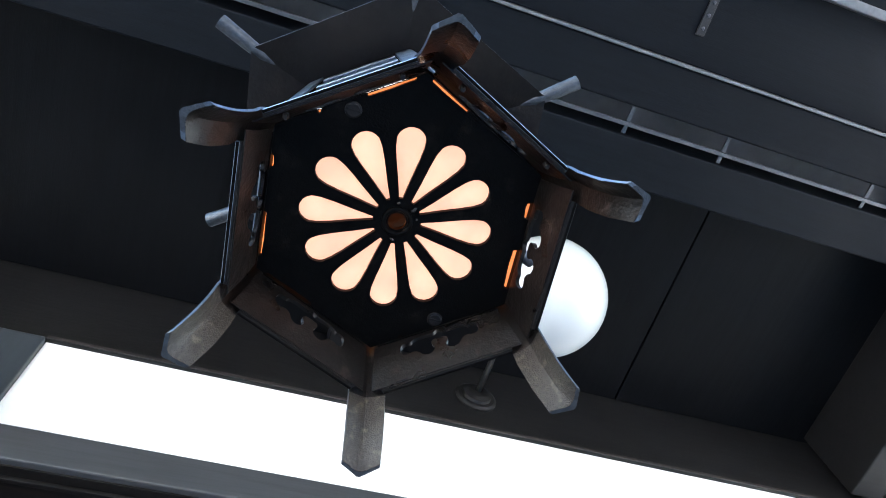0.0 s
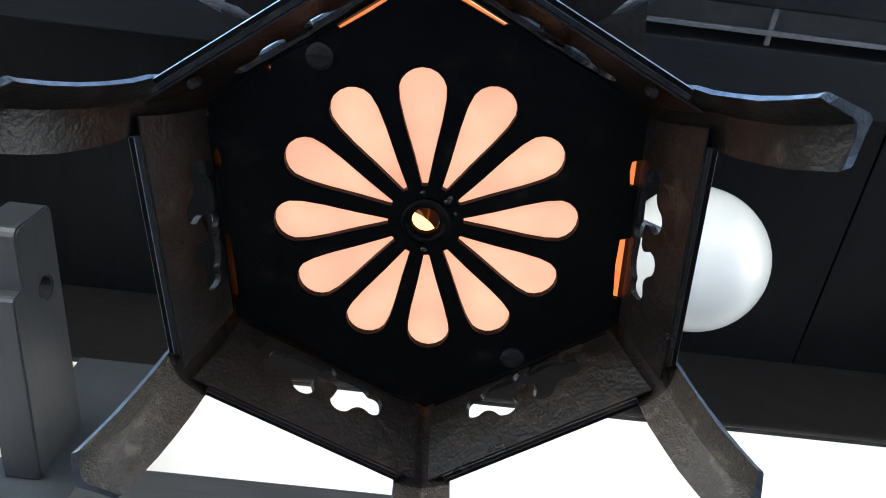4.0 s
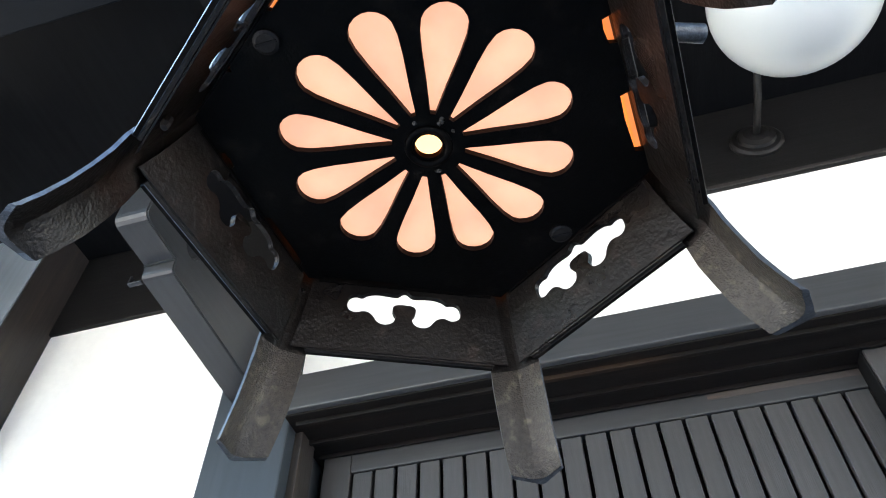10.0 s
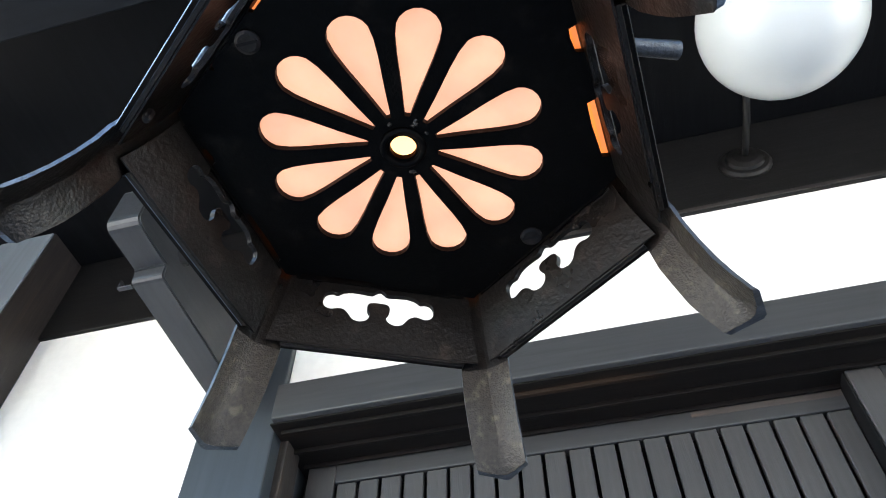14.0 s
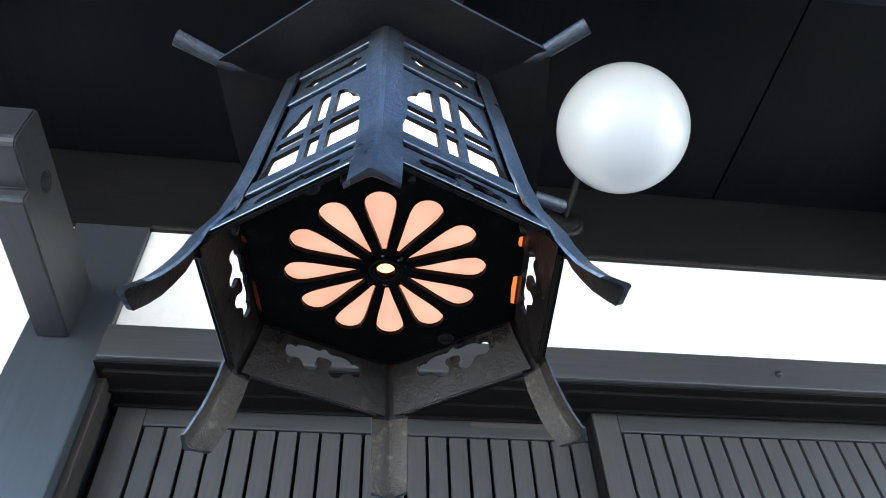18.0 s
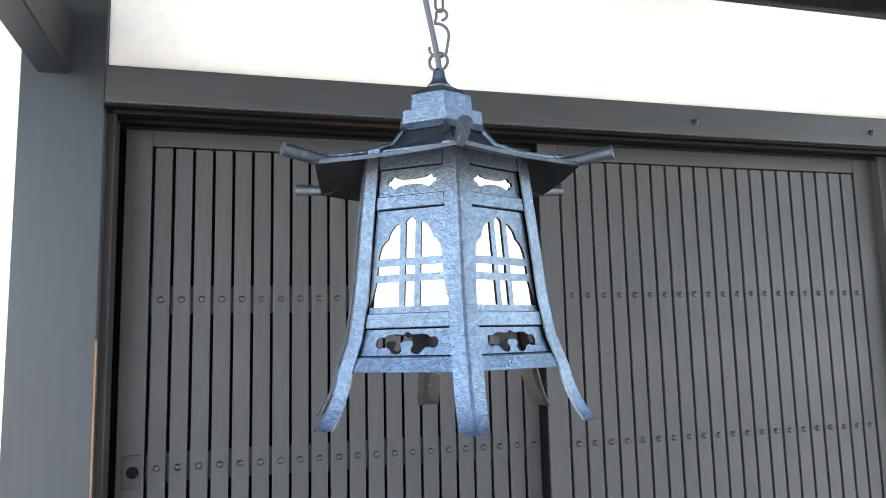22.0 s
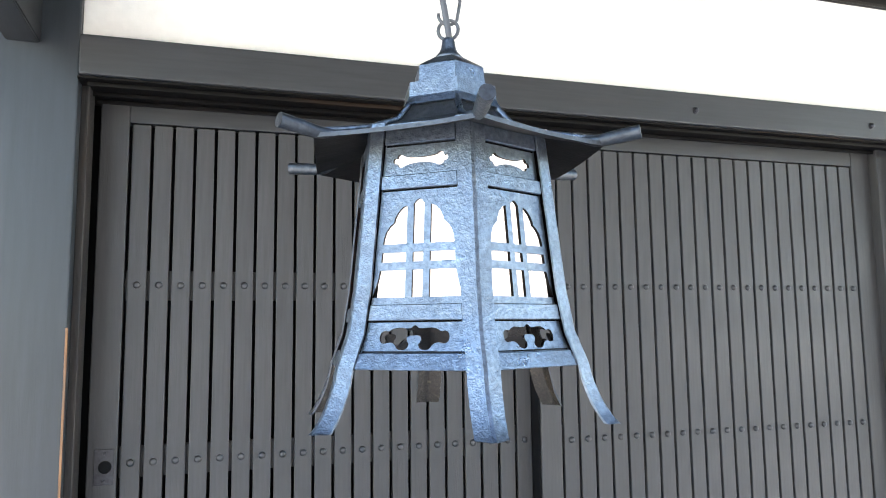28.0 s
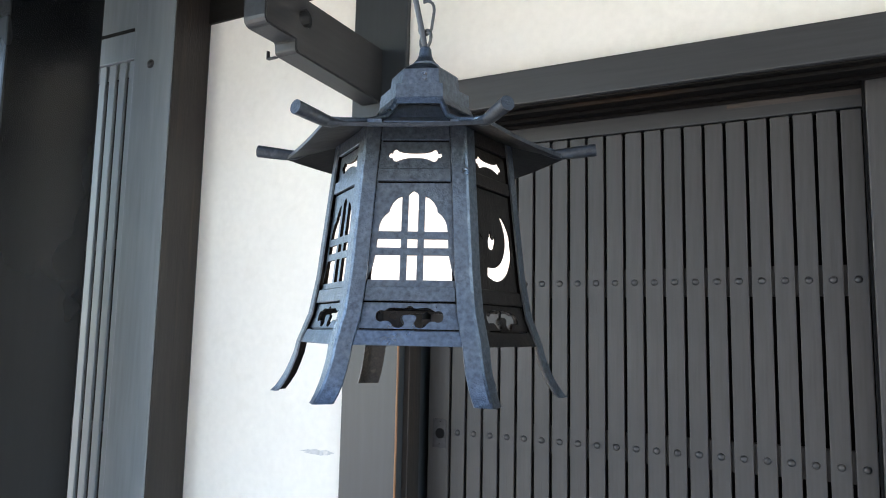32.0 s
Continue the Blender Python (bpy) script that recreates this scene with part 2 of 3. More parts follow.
def plate(outer, holes, depth, place, back=0):
    """A flat plate with holes, depth thick; place(u, v, w) puts its points."""
    pts, edges = [], []
    for loop in [outer, *holes]:
        k = len(pts)
        pts += [Vector(p) for p in loop]
        edges += [(k + i, k + (i + 1) % len(loop)) for i in range(len(loop))]
    co, _, tris, *_ = delaunay_2d_cdt(pts, edges, [], 0, 1e-7)
    keep = []
    for f in tris:
        c = (sum(co[i].x for i in f) / len(f), sum(co[i].y for i in f) / len(f))
        if inside(c, outer) and not any(inside(c, h) for h in holes):
            keep.append(f)
    bm = bmesh.new()
    top = [bm.verts.new(place(p.x, p.y, 0.0)) for p in co]
    low = [bm.verts.new(place(p.x, p.y, -depth)) for p in co]
    count = {}
    for f in keep:
        for i in range(len(f)):
            a, b = f[i], f[(i + 1) % len(f)]
            count.setdefault((min(a, b), max(a, b)), []).append((a, b))
        bm.faces.new([top[i] for i in f])
        bm.faces.new([low[i] for i in reversed(f)]).material_index = back
    for uses in count.values():
        if len(uses) == 1:
            a, b = uses[0]
            bm.faces.new((top[b], top[a], low[a], low[b])).material_index = back
    bmesh.ops.delete(bm, geom=[v for v in bm.verts if not v.link_faces], context="VERTS")
    return bm


def tube(points, radius, sides=10, closed=False, bm=None, caps=True):
    """A round rod along points; radius is one number or one a point."""
    bm = bm or bmesh.new()
    pts = [Vector(p) for p in points]
    n = len(pts)
    rings = []
    up = Vector((0.013, 0.021, 1)).normalized()
    for i, p in enumerate(pts):
        a = pts[(i - 1) % n] if closed or i else p
        b = pts[(i + 1) % n] if closed or i < n - 1 else p
        t = (b - a).normalized()
        if abs(t.dot(up)) > 0.97:
            up = Vector((1, 0.1, 0.05)).normalized()
        s = t.cross(up).normalized()
        up = s.cross(t).normalized()
        r = radius[i] if isinstance(radius, (list, tuple)) else radius
        rings.append([bm.verts.new(p + r * (math.cos(k * math.tau / sides) * s + math.sin(k * math.tau / sides) * up)) for k in range(sides)])
    for i in range(n if closed else n - 1):
        a, b = rings[i], rings[(i + 1) % n]
        for k in range(sides):
            bm.faces.new((a[k], a[(k + 1) % sides], b[(k + 1) % sides], b[k]))
    if caps and not closed:
        bm.faces.new(rings[0])
        bm.faces.new(rings[-1][::-1])
    return bm


def lathe(profile, sides=24, turn=0.0, centre=(0, 0, 0)):
    bm = bmesh.new()
    rings = []
    for r, z in profile:
        rings.append([bm.verts.new((centre[0] + r * math.cos(turn + k * math.tau / sides), centre[1] + r * math.sin(turn + k * math.tau / sides), centre[2] + z)) for k in range(sides)])
    for a, b in zip(rings, rings[1:]):
        for k in range(sides):
            bm.faces.new((a[k], a[(k + 1) % sides], b[(k + 1) % sides], b[k]))
    bm.faces.new(rings[0])
    bm.faces.new(rings[-1])
    return bm


def structure(name, bm, mat, label, category, smooth=False):
    return tagged(part(name, bm, mat, None, "", smooth), label, category, kind="structure")


# ---- setting: numbers ----
WALL = 0.694          # front of the lintel
POST_Y = 0.724        # front of the posts
PLASTER_Y = 0.738
POST_L, POST_R = -0.605, -0.459
LINTEL_Z0, LINTEL_Z1 = 2.013, 2.085
BAND_TOP = 2.373
RIGHT_POST = 1.434
SOFFIT_Z = 2.62

# ---- ground and the plain closing walls ----
structure("ground", box(-60, 60, -60, 60, -0.12, 0.0, 0), STONE, "wide grey stone-paved ground before the house", "ground")
structure("floor", box(-2.2, 3.2, 0.62, 3.4, 0.0, 0.10, 0.006), STONE, "low stone step under the sliding doors", "floor")
structure("wall_back", box(-2.3, 3.3, 1.5, 1.6, 0.10, 2.9, 0), INSIDE, "dark wall inside the house behind the doors", "wall")
structure("wall_side", box(3.2, 3.3, 0.80, 1.5, 0.10, 2.9, 0), INSIDE, "dark side wall of the house", "wall")
structure("wall_west", box(-2.3, -2.2, 0.60, 1.5, 0.10, 2.9, 0), INSIDE, "dark side wall of the house at the slatted bay", "wall")

# unseen wall, added so the lantern's faces mirror something dark
structure("wall_yard", box(-2.2, 5.7, -5.2, -5.0, 0.0, 6.6, 0), BLOCKER, "unseen dark wall added to darken the lantern's reflections", "wall")

# ---- plaster ----
structure("wall_north", box(POST_R + 0.001, RIGHT_POST - 0.001, PLASTER_Y, PLASTER_Y + 0.10, LINTEL_Z1 - 0.02, BAND_TOP + 0.03, 0), PLASTER,
          "white plaster band above the door lintel", "wall")
structure("wall_north_left", box(-1.094, POST_L - 0.001, PLASTER_Y, PLASTER_Y + 0.10, 0.10, BAND_TOP + 0.03, 0), PLASTER,
          "white plaster wall panel beside the dark post", "wall")
structure("wall_north_right", box(RIGHT_POST + 0.135, 3.2, PLASTER_Y, PLASTER_Y + 0.10, 0.10, BAND_TOP + 0.03, 0), PLASTER,
          "white plaster wall panel past the end post", "wall")

STAIN = material("greyed_plaster", (0.60, 0.60, 0.60), 0.9, bump=0.6, scale=120, vary=0.15, wear=(0.82, 0.79, 0.74), wear_amount=0.9)


def flake(x, z, w, h, seed):
    rnd = random.Random(seed)
    n = 18
    rim = [(math.cos(i * math.tau / n) * w * rnd.uniform(0.6, 1.1), math.sin(i * math.tau / n) * h * rnd.uniform(0.5, 1.1)) for i in range(n)]
    structure("plaster_flake", plate(rim, [], 0.0008, lambda u, v, d: Vector((x + u, PLASTER_Y - 0.0008 - d - 0.0008, z + v))), STAIN, "small greyed flaking spot on the white plaster", "flake")


flake(-0.673, 1.268, 0.050, 0.0085, 1)
flake(-0.961, 1.097, 0.020, 0.006, 2)
flake(-1.095, 1.484, 0.006, 0.004, 3)

# ---- posts, lintel, beams ----
structure("post_1", box(POST_L, POST_R, POST_Y, 0.872, 0.10, BAND_TOP - 0.0005, 0.003), WOOD_POST, "dark-stained square timber door post", "post")
structure("post_2", box(RIGHT_POST, RIGHT_POST + 0.134, POST_Y, 0.872, 0.10, BAND_TOP - 0.0005, 0.003), WOOD_POST, "dark-stained square timber door post", "post")
structure("trim", box(POST_R - 0.0024, POST_R + 0.0012, POST_Y - 0.0012, POST_Y + 0.004, 0.45, 1.575, 0.0008), WOOD_RAW,
          "worn post edge with bare orange wood showing", "trim")
structure("jamb", box(POST_R - 0.001, POST_R + 0.014, 0.752, 0.804, 0.10, LINTEL_Z0 - 0.001, 0.002), WOOD_BROWN, "brown wooden door jamb strip", "jamb")
structure("jamb_2", box(1.3850, RIGHT_POST - 0.001, 0.770, 0.872, 0.10, LINTEL_Z0 - 0.001, 0.002), WOOD_V, "dark timber jamb beside the overlapping door leaf", "jamb")
structure("lintel", box(POST_R + 0.0045, RIGHT_POST - 0.0005, WALL, 0.872, LINTEL_Z0, LINTEL_Z1, 0.003), WOOD_H,
          "dark-stained timber lintel over the sliding doors", "lintel")
for name, y0, y1 in (("track", 0.722, 0.730), ("track_middle", 0.778, 0.784), ("track_rear", 0.8245, 0.8295)):
    structure(name, box(POST_R + 0.014, RIGHT_POST - 0.002, y0, y1, LINTEL_Z0 - 0.012, LINTEL_Z0 - 0.0044, 0.0012), TRACK,
              "brown wooden sliding-door track strip under the lintel", "door track")
# added dark sheet: shade of the recess under the lintel, as colour
structure("track_board", box(POST_R + 0.0008, RIGHT_POST - 0.0008, 0.705, 0.870, LINTEL_Z0 - 0.0040, LINTEL_Z0 - 0.0005, 0.0005), TRACK,
          "dark sheet standing for the shade under the lintel", "board")
structure("beam", box(-2.2, 3.2, PLASTER_Y - 0.008, 0.90, BAND_TOP, 2.80, 0.003), BEAM, "dark timber wall beam above the plaster band", "beam")
structure("beam_trim", box(POST_R + 0.001, RIGHT_POST - 0.001, PLASTER_Y - 0.011, PLASTER_Y - 0.0085, BAND_TOP + 0.0005, BAND_TOP + 0.009, 0.0006), WOOD_BROWN,
          "thin brown fillet along the beam's lower edge", "trim")
structure("sill", box(POST_R + 0.001, RIGHT_POST - 0.001, 0.70, 0.872, 0.1005, 0.13, 0.004), WOOD_H, "dark timber door sill", "sill")

# ---- eaves ----
def ceiling_mesh():
    bm = bmesh.new()
    xs = (-2.2, 0.86, 3.2)
    for a, b in zip(xs, xs[1:]):
        box(a + 0.002, b - 0.002, 0.138, PLASTER_Y - 0.009, SOFFIT_Z, SOFFIT_Z + 0.015, 0.002, bm)
    box(-2.2, 3.2, 0.05, 0.90, SOFFIT_Z + 0.0155, SOFFIT_Z + 0.12, 0, bm)
    return bm


structure("ceiling", ceiling_mesh(), SOFFIT, "near-black soffit boards under the eaves", "ceiling")
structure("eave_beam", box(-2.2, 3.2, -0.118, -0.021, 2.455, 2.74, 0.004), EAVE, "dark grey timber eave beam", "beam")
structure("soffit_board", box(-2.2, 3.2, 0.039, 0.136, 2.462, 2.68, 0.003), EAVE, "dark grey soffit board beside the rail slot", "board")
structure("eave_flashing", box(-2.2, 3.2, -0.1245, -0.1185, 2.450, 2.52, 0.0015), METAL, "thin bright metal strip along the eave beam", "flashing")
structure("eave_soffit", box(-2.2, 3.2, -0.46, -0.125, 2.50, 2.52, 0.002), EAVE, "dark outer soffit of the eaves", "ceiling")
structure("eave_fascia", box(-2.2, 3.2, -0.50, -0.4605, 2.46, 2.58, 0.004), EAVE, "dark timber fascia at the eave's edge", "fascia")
structure("eave_batten", box(-2.2, 3.2, -0.334, -0.316, 2.462, 2.4995, 0.003), METAL, "pale grey metal batten under the outer soffit", "batten")


def roof_mesh():
    bm = bmesh.new()
    ends = []
    for x in (-2.4, 3.4):
        ends.append([bm.verts.new((x, y, z)) for y, z in ((-0.54, 2.585), (-0.54, 2.65), (1.7, 3.45), (1.7, 2.86))])
    for k in range(4):
        bm.faces.new((ends[0][k], ends[0][(k + 1) % 4], ends[1][(k + 1) % 4], ends[1][k]))
    bm.faces.new(ends[0])
    bm.faces.new(ends[1])
    return bm


structure("roof", roof_mesh(), TILE, "dark grey tiled roof slope over the eaves", "roof")
structure("joist", box(0.083, 0.143, 0.140, PLASTER_Y - 0.010, 2.545, SOFFIT_Z - 0.0005, 0.003), BEAM, "dark timber joist under the soffit", "joist")
structure("cross_beam", box(1.445, 1.54, 0.1365, WALL + 0.02, 2.400, SOFFIT_Z - 0.001, 0.004), BEAM, "dark timber cross beam above the end post", "beam")


def arc(cx, cy, r, a0, a1, n=5):
    return [(cx + r * math.cos(radians(a0 + (a1 - a0) * i / (n - 1))), cy + r * math.sin(radians(a0 + (a1 - a0) * i / (n - 1)))) for i in range(n)]


# bracket: a stepped timber arm with a peg hole, out of the post's front
def bracket(x0, x1):
    end = POST_Y - 0.0005
    prof = [(end, 2.199), (0.338, 2.199)] + arc(0.338, 2.187, 0.012, 90, 180, 4) + arc(0.342, 2.122, 0.016, 180, 270, 5)
    prof += [(0.414, 2.106), (0.4155, 2.090)] + arc(0.4245, 2.090, 0.009, 180, 270, 4) + [(end, 2.071)]
    hole = arc(0.440, 2.158, 0.0175, 0, 345, 16)
    bm = plate(prof, [hole], x1 - x0, lambda u, v, w: Vector((x1 + w, u, v)))
    e = [ed for ed in bm.edges if len(ed.link_faces) == 2 and ed.calc_face_angle(0) > 0.9]
    bmesh.ops.bevel(bm, geom=e, offset=0.0025, segments=2, affect="EDGES")
    return bm


structure("bracket_arm", bracket(-0.5765, -0.5215), BRACKET, "dark timber bracket arm with a stepped end and a peg hole", "bracket")
clip = thing("metal_clip", (-0.5763, 0.424, 2.092), "small dark metal clip on the bracket arm's side", "clip")
part("clip_plate", box(-0.024, -0.0005, -0.004, 0.004, -0.012, -0.009, 0.0006), DARKMETAL, clip)
part("clip_lip", box(-0.024, -0.0215, -0.004, 0.004, -0.0088, 0.006, 0.0006), DARKMETAL, clip)

# ---- slatted bay beside the plaster panel ----
structure("corner_post", box(-1.247, -1.1005, 0.620, 0.86, 0.10, 2.64, 0.003), BAY_LIT, "dark grey timber corner post with a brown shaded side", "post")
structure("bay_head", box(-1.62, -1.2475, 0.622, 0.72, 2.262, 2.64, 0.002), BAY_LIT, "dark grey head board over the slatted screen", "board")
structure("bay_groove", box(-1.60, -1.252, 0.6185, 0.6215, 2.338, 2.347, 0.0004), INSIDE, "narrow dark groove in the head board", "trim")
# added sheet that gives the post's shaded side its darker brown
structure("corner_trim", box(-1.1000, -1.0945, 0.622, PLASTER_Y - 0.001, 0.10, SOFFIT_Z - 0.001, 0.001), WOOD_BROWN, "thin brown sheet standing for the corner post's shaded side", "trim")
screen = thing("slatted_screen", (-1.40, 0.64, 0.10), "grey wooden slatted screen with wide dark gaps", "screen", kind="structure")
one = part("slat", box(-0.0125, 0.0125, -0.010, -0.002, 0, 2.161, 0.0015), BAY_LIT, screen)
one.matrix_basis = pose(0.1375, 0, 0)
for k in range(1, 8):
    again(one, screen, pose(0.1375 - 0.040 * k, 0, 0))
for z in (1.185, 1.665, 0.65):
    part("crossbar", box(-0.22, 0.154, 0.0105, 0.026, z - 0.012, z + 0.012, 0.001), WOOD_H, screen)
part("backing", box(-0.22, 0.154, 0.085, 0.095, 0, 2.161, 0), INSIDE, screen)
structure("near_post", box(-1.45, -1.262, 0.293, 0.535, 0.0, 2.455, 0.006), WOOD_BLACK, "near-black timber post with a pale lit front edge", "post")


# ---- small round-headed bolts on lintel and post ----
def bolt_at(p, label, r=0.0060):
    b = thing("bolt", pose(*p, 90, 0, 0), label, "bolt", "coach bolts")
    part("washer", lathe([(r * 1.35, 0.0), (r * 1.35, 0.0015), (r * 1.1, 0.002)], 16), DARKMETAL, b)
    part("head", lathe([(r, 0.002), (r, 0.004), (r * 0.8, 0.0062), (r * 0.4, 0.0072)], 14), DARKMETAL, b, smooth=True)


bolt_at((0.793, WALL, 2.044), "small dark bolt head in the timber lintel")
bolt_at((1.292, WALL, 2.0445), "small dark bolt head in the timber lintel")
bolt_at((-1.180, 0.620, 2.235), "small dark bolt head in the corner post", 0.009)


# ---- sliding doors ----
def sliding_door(name, x0, x1, s0, pitch, count, y, top, label, key):
    d = thing(name, (x0, y, 0.131), label, "door", kind="structure")
    w = x1 - x0
    h = LINTEL_Z0 - 0.0046 - 0.131
    zt = top - 0.131
    a, b = s0 - x0, s0 - x0 + pitch * count
    part("stile", box(0, a - 0.003, 0, 0.030, 0, h, 0.002), WOOD_V, d)
    part("stile", box(b + 0.003, w, 0, 0.030, 0, h, 0.002), WOOD_V, d)
    part("top_rail", box(a - 0.0028, b + 0.0028, 0.0006, 0.030, zt + 0.003, h, 0.002), WOOD_H, d)
    part("bottom_rail", box(a - 0.0028, b + 0.0028, 0.0006, 0.030, 0, 0.14, 0.002), WOOD_H, d)
    slat = part("slat", box(0.0031, pitch - 0.0031, 0.001, 0.013, 0.1405, zt, 0.0014), WOOD_V, d)
    slat.matrix_basis = pose(a, 0, 0)
    rows = (1.3265 - 0.131, 1.655 - 0.131)
    rivet = None
    for k in range(count):
        s = slat if k == 0 else again(slat, d, pose(a + pitch * k, 0, 0))
        for z in rows:
            m = pose(pitch / 2, 0.001, z, 90, 0, 0)
            if rivet is None:
                rivet = part("rivet", lathe([(0.0070, 0.0), (0.0068, 0.0014), (0.0052, 0.0034), (0.0024, 0.0046)], 12), RIVET, s, smooth=True)
                rivet.matrix_basis = m
            else:
                again(rivet, s, m)
    for z in rows + (0.75, 0.45):
        part("crossbar", box(a - 0.002, b + 0.002, 0.0135, 0.027, z - 0.028, z + 0.028, 0.001), WOOD_H, d)
    part("backing", box(a - 0.002, b + 0.002, 0.0275, 0.0295, 0.141, zt + 0.002, 0), INSIDE, d, "dark board behind the slats")
    # added dark strip: the overlap's shade is put into its colour
    if not key:
        part("weather_strip", box(-0.0035, -0.0003, 0.003, 0.0405, 0.001, h - 0.001, 0.0006), INSIDE, d, "dark strip standing for the shade where the leaves overlap")
    if key:
        part("scuff", box(0.65, 0.890, 0.0002, 0.004, 1.861, 1.875, 0.0003), SCUFF, d, "scuffed brown patch on the top rail")
        lock = part("lock_plate", box(-0.017, 0.017, -0.0022, -0.0003, -0.032, 0.032, 0.0008), DARKMETAL, d, "small dark metal lock plate")
        lock.matrix_basis = pose((a - 0.003) / 2 + 0.004, 0, 1.322 - 0.131)
        part("keyhole", lathe([(0.0115, -0.0005), (0.0115, 0.0006), (0.010, 0.0009)], 20), INSIDE, lock).matrix_basis = pose(0.002, -0.0024, 0, 90, 0, 0)
        for z in (-0.025, 0.025):
            part("screw", lathe([(0.003, 0), (0.0028, 0.0008), (0.0015, 0.0013)], 10), DARKMETAL, lock).matrix_basis = pose(0, -0.0022, z, 90, 0, 0)
    return d


sliding_door("door_1", -0.4385, 0.487, -0.3845, 0.03932, 21, 0.832, 1.9665,
             "closed dark grey sliding door of narrow vertical slats with two rivet rows", True)
sliding_door("door_2", 0.4430, 1.3835, 0.4944, 0.0395, 21, 0.7935, 1.9655,
             "closed dark grey sliding door of slats overlapping the other leaf", False)

# ---- globe lamp on the beam ----
GX, GY, GZ, GR = 0.4495, 0.369, 2.347, 0.1213
globe = thing("globe_lamp", (0.447, PLASTER_Y - 0.008, 2.487), "unlit white opal glass globe wall lamp on a thin arm", "lamp")
gl = Vector((GX - 0.447, GY - (PLASTER_Y - 0.008), GZ - 2.487))


def ball(c, r):
    bm = bmesh.new()
    bmesh.ops.create_uvsphere(bm, u_segments=48, v_segments=28, radius=r)
    bmesh.ops.translate(bm, vec=c, verts=bm.verts[:])
    return bm


part("globe", ball(gl, GR), OPAL, globe, "white opal glass globe", smooth=True)
base = part("wall_plate", lathe([(0.050, 0), (0.050, 0.006), (0.044, 0.010), (0.036, 0.011), (0.034, 0.018), (0.024, 0.022), (0.012, 0.024)], 32), BLACK_METAL, globe, "stepped round dark wall plate", smooth=False)
base.matrix_basis = pose(0, -0.0003, 0, 90, 0, 0)
back = gl + Vector((0, 0.06, 0.115))
part("arm", tube([(0, -0.02, 0), (0, -0.05, -0.004), (0.002, -0.10, 0.0), (0.004, -0.16, 0.012), (0.006, -0.22, 0.022), (0.008, -0.28, 0.018), back + Vector((0, 0.01, 0.008)), back], 0.007, 10), BLACK_METAL, globe, "thin dark curved arm", smooth=True)
part("globe_cap", lathe([(0.045, 0.0), (0.047, 0.012), (0.038, 0.022), (0.016, 0.028)], 28), BLACK_METAL, globe).matrix_basis = Matrix.Translation(gl + Vector((0, 0.035, 0.113))) @ pose(0, 0, 0, -16, 0, 0)

# ---- rail with clips in the eave slot, and a strap ----
rail = thing("blind_rail", (0, 0.018, 2.478), "thin pale metal rail held by clips in the eave slot", "rail")
part("rail_bar", box(-2.1, 3.1, -0.004, 0.004, -0.006, 0.002, 0.0008), RAIL_METAL, rail)
hook0 = part("rail_clip", box(-0.0045, 0.0045, -0.038, 0.020, 0.0022, 0.006, 0.0006), RAIL_METAL, rail)
hook0.matrix_basis = pose(0.52, 0, 0)
for x in (-0.86, -0.40, 0.06, 0.740, 1.10, 1.52):
    again(hook0, rail, pose(x, 0, 0))
strap = thing("metal_strap", (0.592, -0.185, 2.4995), "short perforated metal strap under the outer soffit", "strap")
part("strap_bar", box(-0.009, 0.009, -0.075, 0.004, -0.004, -0.0003, 0.001), BLACK_METAL, strap)
for y in (-0.06, -0.035, -0.010):
    part("screw", lathe([(0.004, 0), (0.0035, -0.001), (0.002, -0.0016)], 10), DARKMETAL, strap).matrix_basis = pose(0, y, -0.004)

# ---- the hanging lantern ----
LZ = 1.8405                       # where the neck ends and the ring begins
DROP = 0.0045                     # how far the roof sits down on the body
ROOF_TURN = radians(-2.1)         # the roof casting is turned a little on the body
PHI = radians(-5.76)              # turn of the six-sided body
lantern = thing("hanging_lantern", Matrix.Translation((-0.0001, 0.0006, LZ)),
                "lit six-sided cast-iron hanging lantern with latticed windows and splayed legs", "lantern")


def apothem(z):
    d = 1.592 - z
    return 0.0888 + d * 0.096 + (3.0 * d * d if d > 0 else 0.0)


def corner_dir(k):
    a = -math.pi / 2 + PHI + k * math.pi / 3
    return Vector((math.cos(a), math.sin(a), 0)), Vector((-math.sin(a), math.cos(a), 0))


def face_dir(k):
    a = -math.pi / 2 + PHI + (k + 0.5) * math.pi / 3
    return Vector((math.cos(a), math.sin(a), 0)), Vector((-math.sin(a), math.cos(a), 0))


def mirrored(half):
    return half + [(-u, v) for u, v in reversed(half) if abs(u) > 1e-6]


def rounded(loop):
    """Cut the corners of a loop twice."""
    for _ in range(2):
        out = []
        for (x0, y0), (x1, y1) in zip(loop, loop[1:] + loop[:1]):
            out += [(0.75 * x0 + 0.25 * x1, 0.75 * y0 + 0.25 * y1), (0.25 * x0 + 0.75 * x1, 0.25 * y0 + 0.75 * y1)]
        loop = out
    return loop


